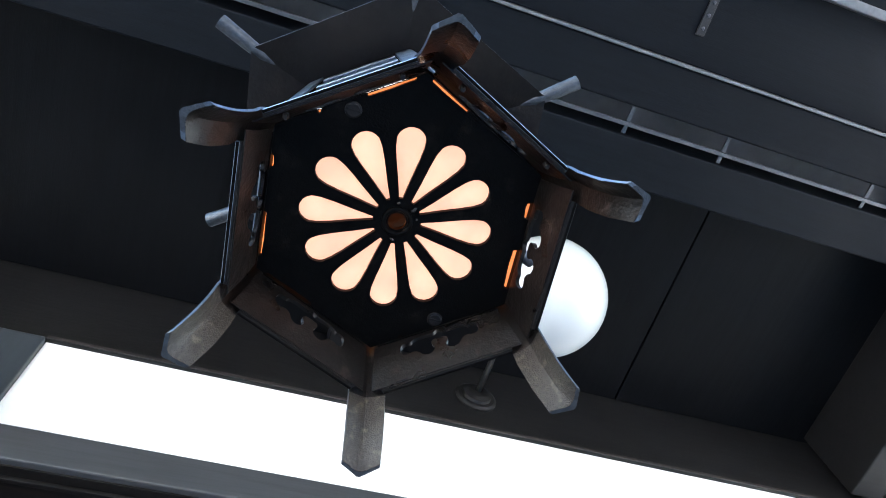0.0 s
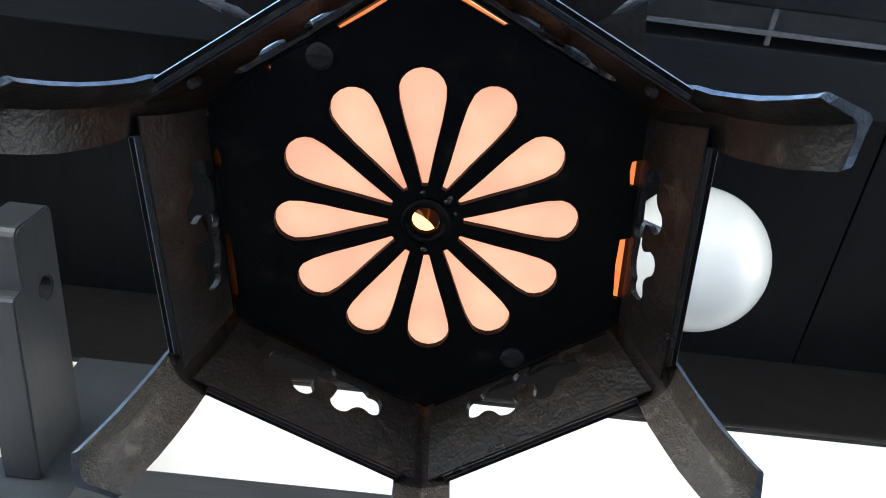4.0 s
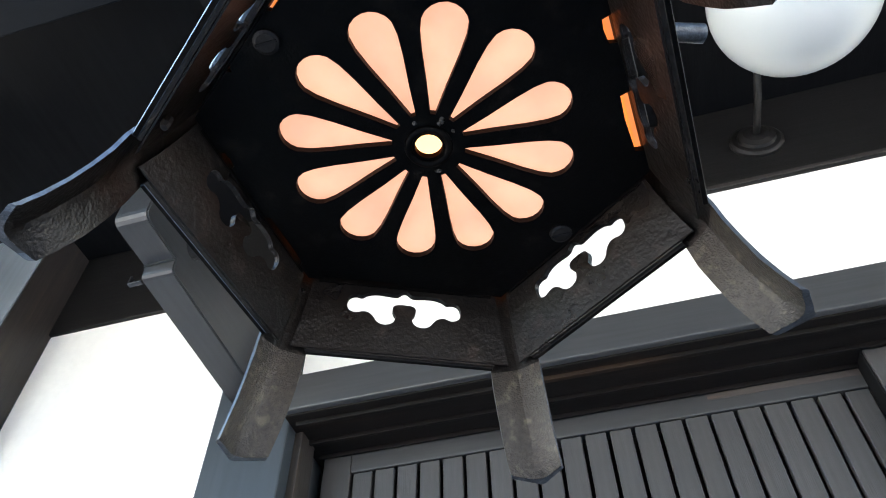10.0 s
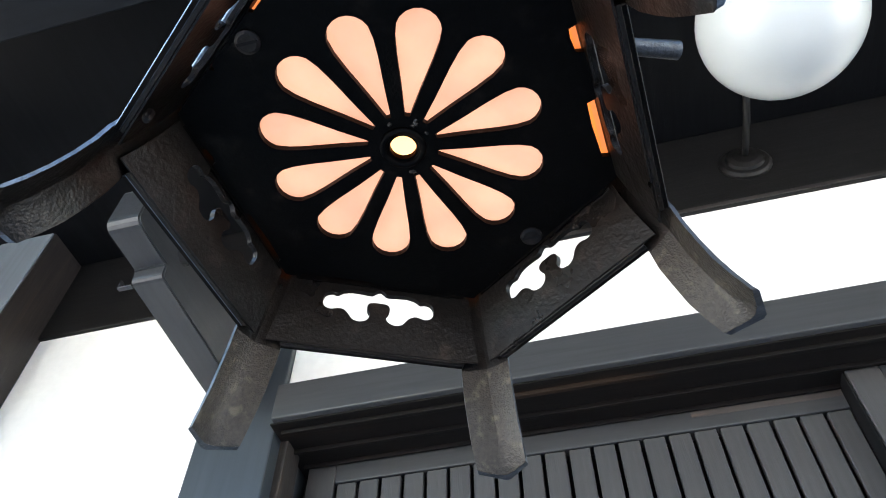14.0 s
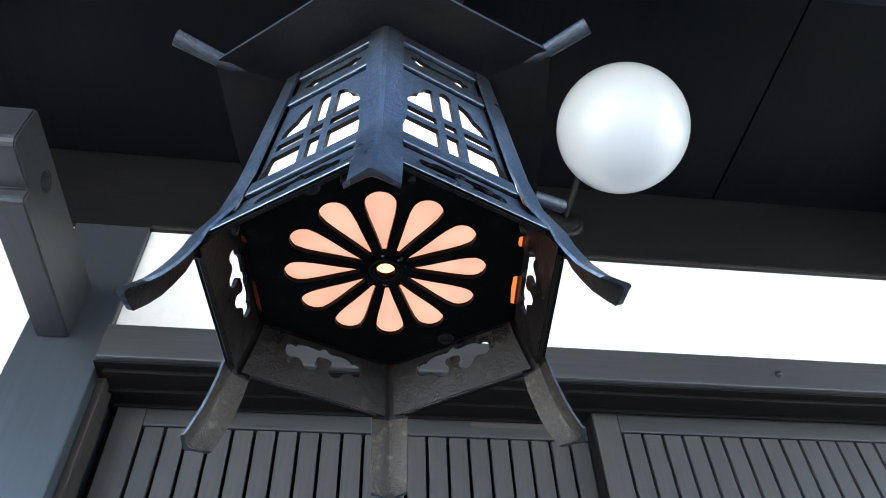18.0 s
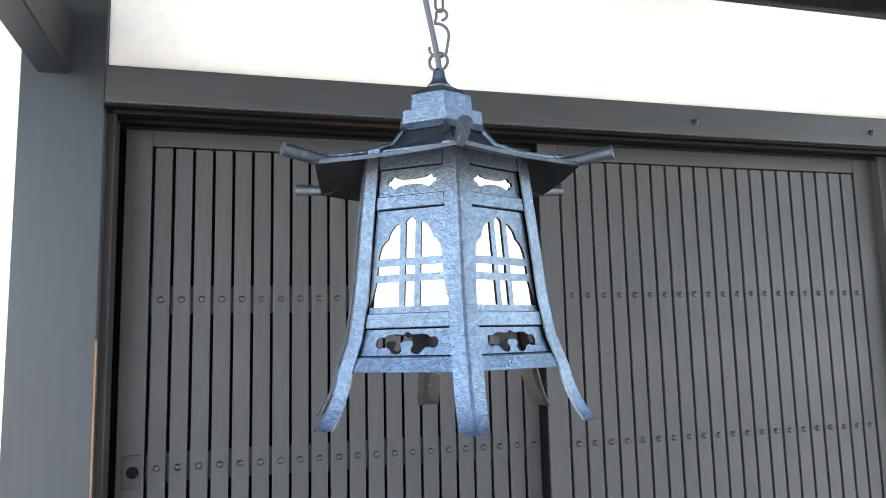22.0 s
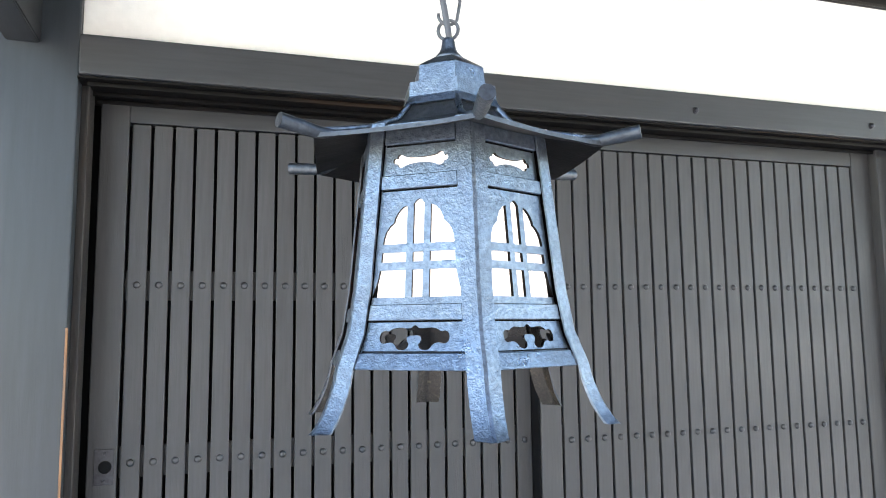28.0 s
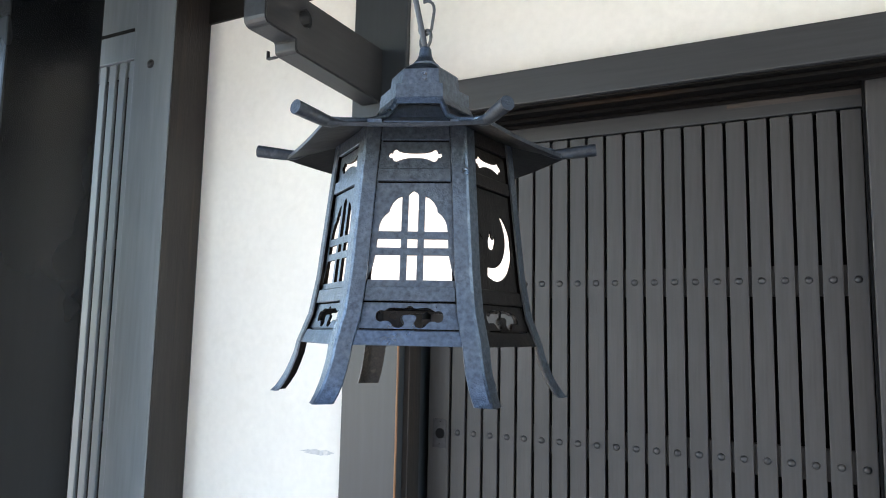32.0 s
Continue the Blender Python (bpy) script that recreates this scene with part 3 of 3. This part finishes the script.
def bone(cz):
    top = [(-0.0246, 0.0002), (-0.0238, 0.0022), (-0.0222, 0.0027), (-0.0208, 0.0020), (-0.0206, 0.0042), (-0.0188, 0.0060), (-0.0166, 0.0056),
           (-0.0150, 0.0040), (-0.0110, 0.0030), (-0.0055, 0.0025), (0, 0.0024)]
    low = [(0, -0.0022), (-0.0055, -0.0024), (-0.0110, -0.0034), (-0.0148, -0.0050), (-0.0168, -0.0060), (-0.0190, -0.0056), (-0.0206, -0.0036),
           (-0.0209, -0.0020), (-0.0224, -0.0024), (-0.0239, -0.0016)]
    loop = top + [(-u, v) for u, v in reversed(top[:-1])] + [(-u, v) for u, v in reversed(low[1:])] + low
    return [(u, cz + v) for u, v in rounded(loop)]


def cloud(cz):
    top = [(-0.0312, 0.000), (-0.0300, 0.0038), (-0.0265, 0.0052), (-0.0230, 0.0042), (-0.0208, 0.0062), (-0.0160, 0.0075), (-0.0100, 0.0072),
           (-0.0040, 0.0066), (-0.0018, 0.0086), (0, 0.0094)]
    low = [(0, 0.0012), (-0.0048, 0.0010), (-0.0066, -0.0010), (-0.0058, -0.0038), (-0.0040, -0.0056), (-0.0056, -0.0092), (-0.0098, -0.0106),
           (-0.0142, -0.0096), (-0.0166, -0.0062), (-0.0195, -0.0044), (-0.0225, -0.0042), (-0.0264, -0.0056), (-0.0304, -0.0040)]
    loop = top + [(-u, v) for u, v in reversed(top[:-1])] + [(-u, v) for u, v in reversed(low[1:])] + low
    return [(u * 0.955, cz + v) for u, v in rounded(loop)]


def window_holes():
    b0, b1 = 0.0046, 0.0104
    out = []
    for s in (-1, 1):
        out.append([(s * u, z) for u, z in ((0.0390, 1.5925), (b1, 1.5925), (b1, 1.6148), (0.0328, 1.6148), (0.0352, 1.604))])
        out.append([(s * u, z) for u, z in ((0.0322, 1.6216), (b1, 1.6216), (b1, 1.6295), (0.0316, 1.6295))])
        out.append([(s * u, z) for u, z in ((0.0312, 1.6365), (b1, 1.6365), (b1, 1.6690), (0.0145, 1.6674), (0.0185, 1.6632), (0.0212, 1.6580),
                                            (0.0218, 1.6545), (0.0252, 1.6520), (0.0285, 1.6475), (0.0304, 1.6420))])
    out.append([(-b0, 1.5925), (b0, 1.5925), (b0, 1.6148), (-b0, 1.6148)])
    out.append([(-b0, 1.6216), (b0, 1.6216), (b0, 1.6295), (-b0, 1.6295)])
    out.append([(-b0, 1.6365), (b0, 1.6365), (b0, 1.6702), (0.0025, 1.6728), (0, 1.6742), (-0.0025, 1.6728), (-b0, 1.6702)])
    return out


def moon_holes():
    outer = arc(-0.001, 1.630, 0.0345, 60, -118, 22)
    inner = arc(-0.0085, 1.6375, 0.0300, -104, 42, 18)
    drop = [(-0.0115, 1.626), (-0.006, 1.6238), (-0.001, 1.6275), (0.0022, 1.634), (0.0005, 1.6395), (-0.0022, 1.6345), (-0.0055, 1.6365),
            (-0.0072, 1.6440), (-0.0095, 1.6375), (-0.0125, 1.6325)]
    leaf = [(-0.030, 1.6405), (-0.0275, 1.6375), (-0.0195, 1.6325), (-0.0245, 1.6375)]
    leaf2 = [(-0.030, 1.650), (-0.0282, 1.6492), (-0.022, 1.6415), (-0.0262, 1.6462)]
    return [outer + inner, drop, leaf, leaf2]


Z_TOP, Z_BOT = 1.7415, 1.5352
THICK = 0.0030
SKIRT_T = 0.0017


def on_face(k, lift=0.0):
    n, r = face_dir(k)
    return lambda u, z, w: n * (apothem(z) + w + lift) + r * u + Vector((0, 0, z - LZ))


def strip(z0, z1, half0, half1, proud):
    return [(-half0, z0), (half0, z0), (half1, z1), (-half1, z1)], proud


def half_width(z):
    return apothem(z) * math.tan(math.pi / 6)


RAILS = ((1.5350, 1.5480, 0.0026), (1.5737, 1.5866, 0.0030), (1.6829, 1.6950, 0.0028), (1.7222, 1.7395, 0.0032))
for k in range(6):
    thick = 0.0013 if k == 1 else THICK
    # face 1 is the one with the moon; the others have lattice windows
    holes = (moon_holes() if k == 1 else window_holes()) + [bone(1.7078)]
    # narrow slits below the rails, backed near-black further down
    slits = [(z0 - 0.0015, z0 - 0.0001) for z0, _, _ in RAILS[1:]]
    holes += [[(-half_width(z) + 0.0134, a), (half_width(z) - 0.0134, a), (half_width(z) - 0.0134, z), (-half_width(z) + 0.0134, z)] for a, z in slits[1:]]
    zs = (1.5736, 1.5905, Z_TOP)
    outline = [(half_width(z) - 0.0122, z) for z in zs] + [(-half_width(z) + 0.0122, z) for z in reversed(zs)]
    pan = part("panel", plate(outline, holes, thick, on_face(k), 1), [IRON_SHADED if k == 1 else IRON, IRON_IN], lantern,
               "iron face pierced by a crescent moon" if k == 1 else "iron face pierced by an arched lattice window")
    zs = (Z_BOT, 1.548, 1.560, 1.5722)
    outline = [(half_width(z) - 0.0122, z) for z in zs] + [(-half_width(z) + 0.0122, z) for z in reversed(zs)]
    groove = [(-half_width(1.5495) + 0.0134, 1.5482), (half_width(1.5495) - 0.0134, 1.5482), (half_width(1.5495) - 0.0134, 1.5495), (-half_width(1.5495) + 0.0134, 1.5495)]
    part("skirt", plate(outline, [cloud(1.5606), groove], SKIRT_T, on_face(k), 1), [IRON_SHADED if k == 1 else IRON, SKIRT_IN], pan, "thin iron skirt pierced by a cloud shape")
    for z0, z1, proud in RAILS:
        pl = on_face(k, proud)
        loop = [(-half_width(z0) + 0.0123, z0), (half_width(z0) - 0.0123, z0), (half_width(z1) - 0.0123, z1), (-half_width(z1) + 0.0123, z1)]
        # the lowest rail's edges turn near-black: shade put into the colour
        bm = plate(loop, [], proud + 0.0004, pl, int(z0 < 1.54))
        bmesh.ops.bevel(bm, geom=[e for e in bm.edges if e.calc_face_angle(0) > 0.6], offset=0.0006, segments=1, affect="EDGES")
        # rails of faces 1 to 3 take the dark copy, shade included
        part("rail", bm, [IRON_SHADED if k in (1, 2, 3) else IRON, IRON_IN], pan)
    zl = (Z_BOT + 0.0006, 1.548, 1.560, 1.5712)
    loop = [(half_width(z) - 0.0050, z) for z in zl] + [(-half_width(z) + 0.0050, z) for z in reversed(zl)]
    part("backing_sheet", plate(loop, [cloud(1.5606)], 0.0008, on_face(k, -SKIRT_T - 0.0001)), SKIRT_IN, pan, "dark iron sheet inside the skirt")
    for a, z in slits:
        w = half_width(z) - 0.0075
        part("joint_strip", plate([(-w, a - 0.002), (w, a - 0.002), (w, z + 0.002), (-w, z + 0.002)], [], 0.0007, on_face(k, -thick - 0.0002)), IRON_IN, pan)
    # side gaps backed near-black: the posts' shadow lines put into the shape
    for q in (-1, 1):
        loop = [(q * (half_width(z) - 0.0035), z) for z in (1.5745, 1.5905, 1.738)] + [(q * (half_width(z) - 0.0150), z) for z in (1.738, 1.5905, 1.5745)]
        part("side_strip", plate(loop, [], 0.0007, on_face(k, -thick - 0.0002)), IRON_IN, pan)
    # added amber sheets glow in place of lamp-lit inner walls
    foot = half_width(1.576) - 0.006
    part("liner_foot", plate([(-foot, 1.5762), (foot, 1.5762), (foot, 1.5890), (-foot, 1.5890)], [], 0.0028, on_face(k, -thick - 0.0010)), AMBER, pan, "added amber strip glowing for the lamp's light inside")
    gz0, gz1 = 1.5900, 1.728
    loop = [(-half_width(gz0) + 0.006, gz0), (half_width(gz0) - 0.006, gz0), (half_width(gz1) - 0.006, gz1), (-half_width(gz1) + 0.006, gz1)]
    part("diffuser", plate(loop, [], 0.0015, on_face(k, -thick - 0.0012)), PANE, pan, "glowing white diffuser pane")
    gz0 = 1.5762
    loop = [(-half_width(gz0) + 0.006, gz0), (half_width(gz0) - 0.006, gz0), (half_width(gz1) - 0.006, gz1), (-half_width(gz1) + 0.006, gz1)]
    part("liner", plate(loop, [], 0.0006, on_face(k, -thick - 0.0032)), AMBER, pan, "added amber liner glowing for the lamp's light inside")


def post_leg(k):
    """An angle-shaped corner post that runs down into a splayed leg."""
    e, s = corner_dir(k)
    path = [(apothem(z) / math.cos(math.pi / 6) + 0.0046, z) for z in (1.7425, 1.70, 1.65, 1.60, 1.565, 1.537)]
    path += [(0.1262, 1.5265), (0.1298, 1.5165), (0.1340, 1.5070), (0.1386, 1.4990), (0.1430, 1.4925), (0.1459, 1.4895), (0.1477, 1.4876), (0.1489, 1.4864)]
    wing = [0.0122, 0.0124, 0.0126, 0.0128, 0.0130, 0.0132, 0.0132, 0.0131, 0.0130, 0.0129, 0.0128, 0.0127, 0.0121, 0.0094]
    slope = [0.5] * 6 + [0.53, 0.56, 0.58, 0.58, 0.56, 0.52, 0.50, 0.50]
    rnd = random.Random(40 + k)
    bm = bmesh.new()
    rings = []
    outer = (-1, -0.55, -0.12, 0.12, 0.55, 1)
    inner = (0.96, 0.72, 0.48, 0.24, 0.0, -0.24, -0.48, -0.72, -0.96)
    for i, (r, z) in enumerate(path):
        r0, z0 = path[max(i - 1, 0)]
        r1, z1 = path[min(i + 1, len(path) - 1)]
        t = Vector((r1 - r0, z1 - z0)).normalized()
        nrm = e * -t.y + Vector((0, 0, t.x))
        o = e * r + Vector((0, 0, z - LZ))
        w = wing[i]
        jit = 0.0002 if i > 4 else 0.0
        pts = [bm.verts.new(o + s * q * w - nrm * (abs(q) * w * slope[i] + rnd.uniform(0, jit))) for q in outer]
        pts += [bm.verts.new(o + s * (q * w + rnd.uniform(-jit, jit)) - nrm * (math.hypot(q * w, 0.0032) * slope[i] + 0.0018 + rnd.uniform(-jit, jit))) for q in inner]
        # the foot is sawn off level
        for v in pts:
            cut = path[-1][1] - LZ + 0.06 * (path[-1][0] - v.co.dot(e))
            if v.co.z < cut:
                v.co -= (e * t.x + Vector((0, 0, t.y))) * ((v.co.z - cut) / (t.y + 0.06 * t.x))
        rings.append(pts)
    m = len(rings[0])
    for i, (a, b) in enumerate(zip(rings, rings[1:])):
        # legs 5, 0 and 1 get a darker inside: their shade as colour
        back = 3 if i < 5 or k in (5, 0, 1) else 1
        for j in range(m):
            # rear legs' rims take the dark iron, dulling their sky glints by colour
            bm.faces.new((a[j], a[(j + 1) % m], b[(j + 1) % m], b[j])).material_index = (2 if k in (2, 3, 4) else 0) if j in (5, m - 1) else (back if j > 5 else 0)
    bm.faces.new(rings[0])
    bm.faces.new(rings[-1]).material_index = 2
    bmesh.ops.recalc_face_normals(bm, faces=bm.faces[:])
    return bm


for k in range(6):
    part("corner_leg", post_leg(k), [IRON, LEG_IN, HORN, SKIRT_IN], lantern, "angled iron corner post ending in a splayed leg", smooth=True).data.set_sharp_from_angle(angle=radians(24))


RZ = LZ + DROP


def roof_dir(k):
    a = -math.pi / 2 + PHI + ROOF_TURN + k * math.pi / 3
    return Vector((math.cos(a), math.sin(a), 0)), Vector((-math.sin(a), math.cos(a), 0))


# roof: six slopes, a little hollow, with a thick rim
def roof_shape():
    bm = bmesh.new()
    prof = [(0.040, 1.783), (0.047, 1.7700), (0.057, 1.7575), (0.075, 1.7480), (0.110, 1.7390), (0.1435, 1.7315)]
    n = 8
    layers = []
    for under in (0, 1):
        grid = []
        for r, z in prof:
            ring = []
            for k in range(6):
                a, _ = roof_dir(k)
                b, _ = roof_dir(k + 1)
                for i in range(n):
                    f = i / n
                    p = a * r * (1 - f) + b * r * f
                    sag = 0.0022 * (r / 0.1435) ** 3 * (1 - (2 * f - 1) ** 2)
                    ring.append(bm.verts.new(p + Vector((0, 0, z - sag - (0.0037 if under else 0) - RZ))))
            grid.append(ring)
        layers.append(grid)
        for a, b in zip(grid, grid[1:]):
            for j in range(6 * n):
                bm.faces.new((a[j], a[(j + 1) % (6 * n)], b[(j + 1) % (6 * n)], b[j])).material_index = under
    for j in range(6 * n):
        jj = (j + 1) % (6 * n)
        bm.faces.new((layers[0][-1][j], layers[0][-1][jj], layers[1][-1][jj], layers[1][-1][j])).material_index = 2
        bm.faces.new((layers[0][0][j], layers[0][0][jj], layers[1][0][jj], layers[1][0][j]))
    return bm


# the underside faces are darker than the top
part("roof", roof_shape(), [HORN, BLACK_IRON, HORN], lantern, "wide six-sided iron roof with a thick rim")
for k in range(6):
    e, s = roof_dir(k)
    up = Vector((0, 0, 1))
    bend = 0.002 if k == 0 else 0.0
    P = lambda r, z: e * r - s * bend * max(0.0, (r - 0.13) / 0.0485) + up * (z - RZ - 0.5 * bend * max(0.0, (r - 0.13) / 0.0485))
    part("ridge", tube([P(0.041, 1.7835), P(0.049, 1.7705), P(0.060, 1.7580), P(0.085, 1.7470), P(0.115, 1.7395), P(0.136, 1.7345)],
                       [0.0030, 0.0032, 0.0028, 0.0026, 0.0026, 0.0030], 8), IRON, lantern, smooth=True)
    part("horn", tube([P(0.116, 1.7368), P(0.126, 1.7345), P(0.134, 1.7328), P(0.142, 1.7328), P(0.153, 1.7342), P(0.164, 1.7356), P(0.1745, 1.7370)],
                      [0.0020, 0.0034, 0.0048, 0.0056, 0.0060, 0.0062, 0.0064], 16), HORN, lantern, "short round iron horn at the roof corner", smooth=True).data.set_sharp_from_angle(angle=radians(40))

part("neck", lathe([(0.0505, 1.773 - RZ), (0.0468, 1.781 - RZ), (0.0460, 1.7945 - RZ), (0.0430, 1.7955 - RZ), (0.0362, 1.7960 - RZ), (0.0346, 1.8135 - RZ),
                    (0.0332, 1.8150 - RZ), (0.0270, 1.8190 - RZ), (0.0155, 1.8262 - RZ)], 6, -math.pi / 2 + PHI + ROOF_TURN), IRON, lantern, "stepped six-sided iron neck")
part("collar", lathe([(0.0160, 1.8255 - RZ), (0.0125, 1.8290 - RZ), (0.0088, 1.8335 - RZ), (0.0070, 1.8380 - RZ), (0.0062, 1.8445 - RZ), (0.0046, 1.8478 - RZ)], 18), IRON, lantern, smooth=True)
part("ring", tube([(0.0, 0.0098 * math.cos(a), 0.0110 + 0.0098 * math.sin(a)) for a in (i * math.tau / 24 for i in range(24))], 0.0017, 8, closed=True), STEEL, lantern, "steel suspension ring", smooth=True).matrix_basis = pose(0, 0, 0, 0, 0, 62)


# bottom plate with twelve petals
def petal_loop(a):
    half = [(0.0165, 0.0012), (0.030, 0.0042), (0.044, 0.0077), (0.0527, 0.0094)]
    tip = arc(0.0566, 0.0, 0.0098, 78, -78, 9)
    pts = [(r, w) for r, w in half] + tip + [(r, -w) for r, w in reversed(half)]
    c, s = math.cos(a), math.sin(a)
    return [(x * c - y * s, x * s + y * c) for x, y in pts]


PETAL_A = radians(112.9)
def edge_line(k, gap):
    n, r = face_dir(k)
    return n.to_2d() * (0.0884 - gap), r.to_2d()


GAPS = (0.0, -0.0013, 0.0, 0.0, 0.0, 0.0)
# filed-out notches along the edges show the glowing amber sheets: start, end, depth
NOTCHES = {0: ((-0.046, -0.014, 0.0026),), 1: ((-0.030, -0.017, 0.0044), (0.006, 0.038, 0.0050)), 2: ((0.026, 0.030, 0.0024),),
           3: ((0.004, 0.044, 0.0022),), 4: ((-0.042, -0.008, 0.0024), (0.022, 0.032, 0.0024)), 5: ((-0.023, -0.020, 0.0024), (0.010, 0.044, 0.0024))}
hexa = []
for k in range(6):
    (p, d), (q, e) = edge_line(k - 1, GAPS[k - 1]), edge_line(k, GAPS[k])
    t = (d.y * (q.x - p.x) - d.x * (q.y - p.y)) / (d.x * e.y - d.y * e.x)
    c = q + e * t
    hexa.append((c.x, c.y))
    n = face_dir(k)[0].to_2d()
    for u0, u1, deep in NOTCHES[k]:
        for u, w in ((u0, 0), (u0 + 0.0010, deep * 0.9), (0.6 * u0 + 0.4 * u1, deep), (u1 - 0.0012, deep * 0.8), (u1, 0)):
            c = q + e * u - n * w
            hexa.append((c.x, c.y))
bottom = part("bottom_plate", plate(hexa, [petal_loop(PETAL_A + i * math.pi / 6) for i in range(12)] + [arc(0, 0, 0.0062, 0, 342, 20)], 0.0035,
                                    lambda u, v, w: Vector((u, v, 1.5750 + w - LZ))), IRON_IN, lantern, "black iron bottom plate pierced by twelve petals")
part("petal_paper", plate(arc(0, 0, 0.0715, 0, 354, 60), [arc(0, 0, 0.0072, 0, 342, 20)], 0.0008, lambda u, v, w: Vector((u, v, 1.5766 + w - LZ))), PETAL, bottom,
     "glowing peach paper behind the petals")
for x, y in ((-0.0485, -0.0655), (0.0485, 0.0660)):
    screw = part("screw", lathe([(0.0056, 1.5714 - LZ), (0.0054, 1.5703 - LZ), (0.0040, 1.5697 - LZ)], 18, 0, (x, y, 0)), BLACK_IRON, bottom, "slotted screw head")
    part("slot", box(x - 0.0045, x + 0.0045, y - 0.0006, y + 0.0006, 1.56945 - LZ, 1.5698 - LZ, 0), INSIDE, screw)
for k in (5, 0):
    n, r = face_dir(k)
    for u in (-0.036, 0.036):
        p = n * (apothem(1.5352) - 0.0060) + r * u
        part("nut", lathe([(0.0020, 1.5405 - LZ), (0.0021, 1.5362 - LZ), (0.0014, 1.5342 - LZ)], 8, 0.3, (p.x, p.y, 0)), BLACK_IRON, lantern, "small dark nut inside the skirt")
part("hub_ring", tube([(0.0092 * math.cos(i * math.tau / 28), 0.0092 * math.sin(i * math.tau / 28), 1.5714 - LZ) for i in range(28)], 0.0018, 8, closed=True), IRON_IN, bottom, smooth=True)
rnd = random.Random(3)
for i in range(7):
    a, r = rnd.uniform(0, math.tau), rnd.uniform(0.0125, 0.0150)
    lump = bmesh.new()
    bmesh.ops.create_icosphere(lump, subdivisions=1, radius=0.0011)
    for v in lump.verts:
        v.co = Vector((v.co.x * rnd.uniform(0.5, 1.6), v.co.y * rnd.uniform(0.5, 1.6), v.co.z * 0.7)) + Vector((r * math.cos(a), r * math.sin(a), 1.5713 - LZ))
    part("casting_lump", lump, LEG_IN, bottom)
part("bulb", ball((-0.012, 0.046, 1.627 - LZ), 0.0235), BULB, lantern, "warm lit lamp bulb", smooth=True)
part("lamp_socket", lathe([(0.014, 1.648 - LZ), (0.015, 1.70 - LZ), (0.010, 1.735 - LZ)], 16, 0, (-0.012, 0.040, 0)), DARKMETAL, lantern)

# ---- chain, hook and cable ----
chain = thing("chain", (0, 0, 2.455), "grey steel chain with an open hook under the eave beam", "chain")
CZ = lambda z: z - 2.455 - (DROP if z < 1.92 else 0.0)
hk = [(0.0095 * math.cos(radians(a)), 0, 1.8705 + 0.0095 * math.sin(radians(a))) for a in range(170, 331, 20)]
hk += [(0.0125 * math.cos(radians(a)) - 0.001, 0, 1.8845 + 0.0135 * math.sin(radians(a))) for a in range(-20, 101, 20)]
hk += [(-0.0030, 0, 1.8995), (-0.0015, 0, 1.9045)]
hk += [(0.004 + 0.006 * math.cos(radians(a)), 0, 1.9075 + 0.006 * math.sin(radians(a))) for a in range(150, -91, -30)]
part("hook", tube([(x, y, CZ(z)) for x, y, z in hk], 0.0016, 8), STEEL, chain, "open S-shaped steel hook", smooth=True).matrix_basis = pose(0, 0, 0, 0, 0, -14)


def link_mesh():
    pts = []
    for a in range(0, 181, 20):
        pts.append((0.0052 * math.cos(radians(a)), 0, 0.0120 + 0.0052 * math.sin(radians(a))))
    for a in range(180, 361, 20):
        pts.append((0.0052 * math.cos(radians(a)), 0, -0.0120 + 0.0052 * math.sin(radians(a))))
    return tube(pts, 0.00145, 8, closed=True)


link = part("link", link_mesh(), STEEL, chain, smooth=True)
count = 18
for k in range(count):
    m = pose(0.002, 0, CZ(1.924 + k * 0.0308), 0, 0, 25 + 90 * (k % 2))
    if k == 0:
        link.matrix_basis = m
    else:
        again(link, chain, m)
cable = thing("power_cable", (0, 0, 1.8405), "thin grey power cable running up beside the chain", "cable")
part("cable", tube([(0.001, -0.001, -0.004), (-0.001, -0.002, 0.010), (-0.006, -0.004, 0.035), (-0.0125, -0.006, 0.065), (-0.021, -0.008, 0.11), (-0.030, -0.009, 0.17),
                    (-0.038, -0.009, 0.26), (-0.043, -0.008, 0.36), (-0.046, -0.006, 0.48), (-0.047, -0.004, 0.616)], 0.0030, 10), RUBBER, cable, smooth=True)
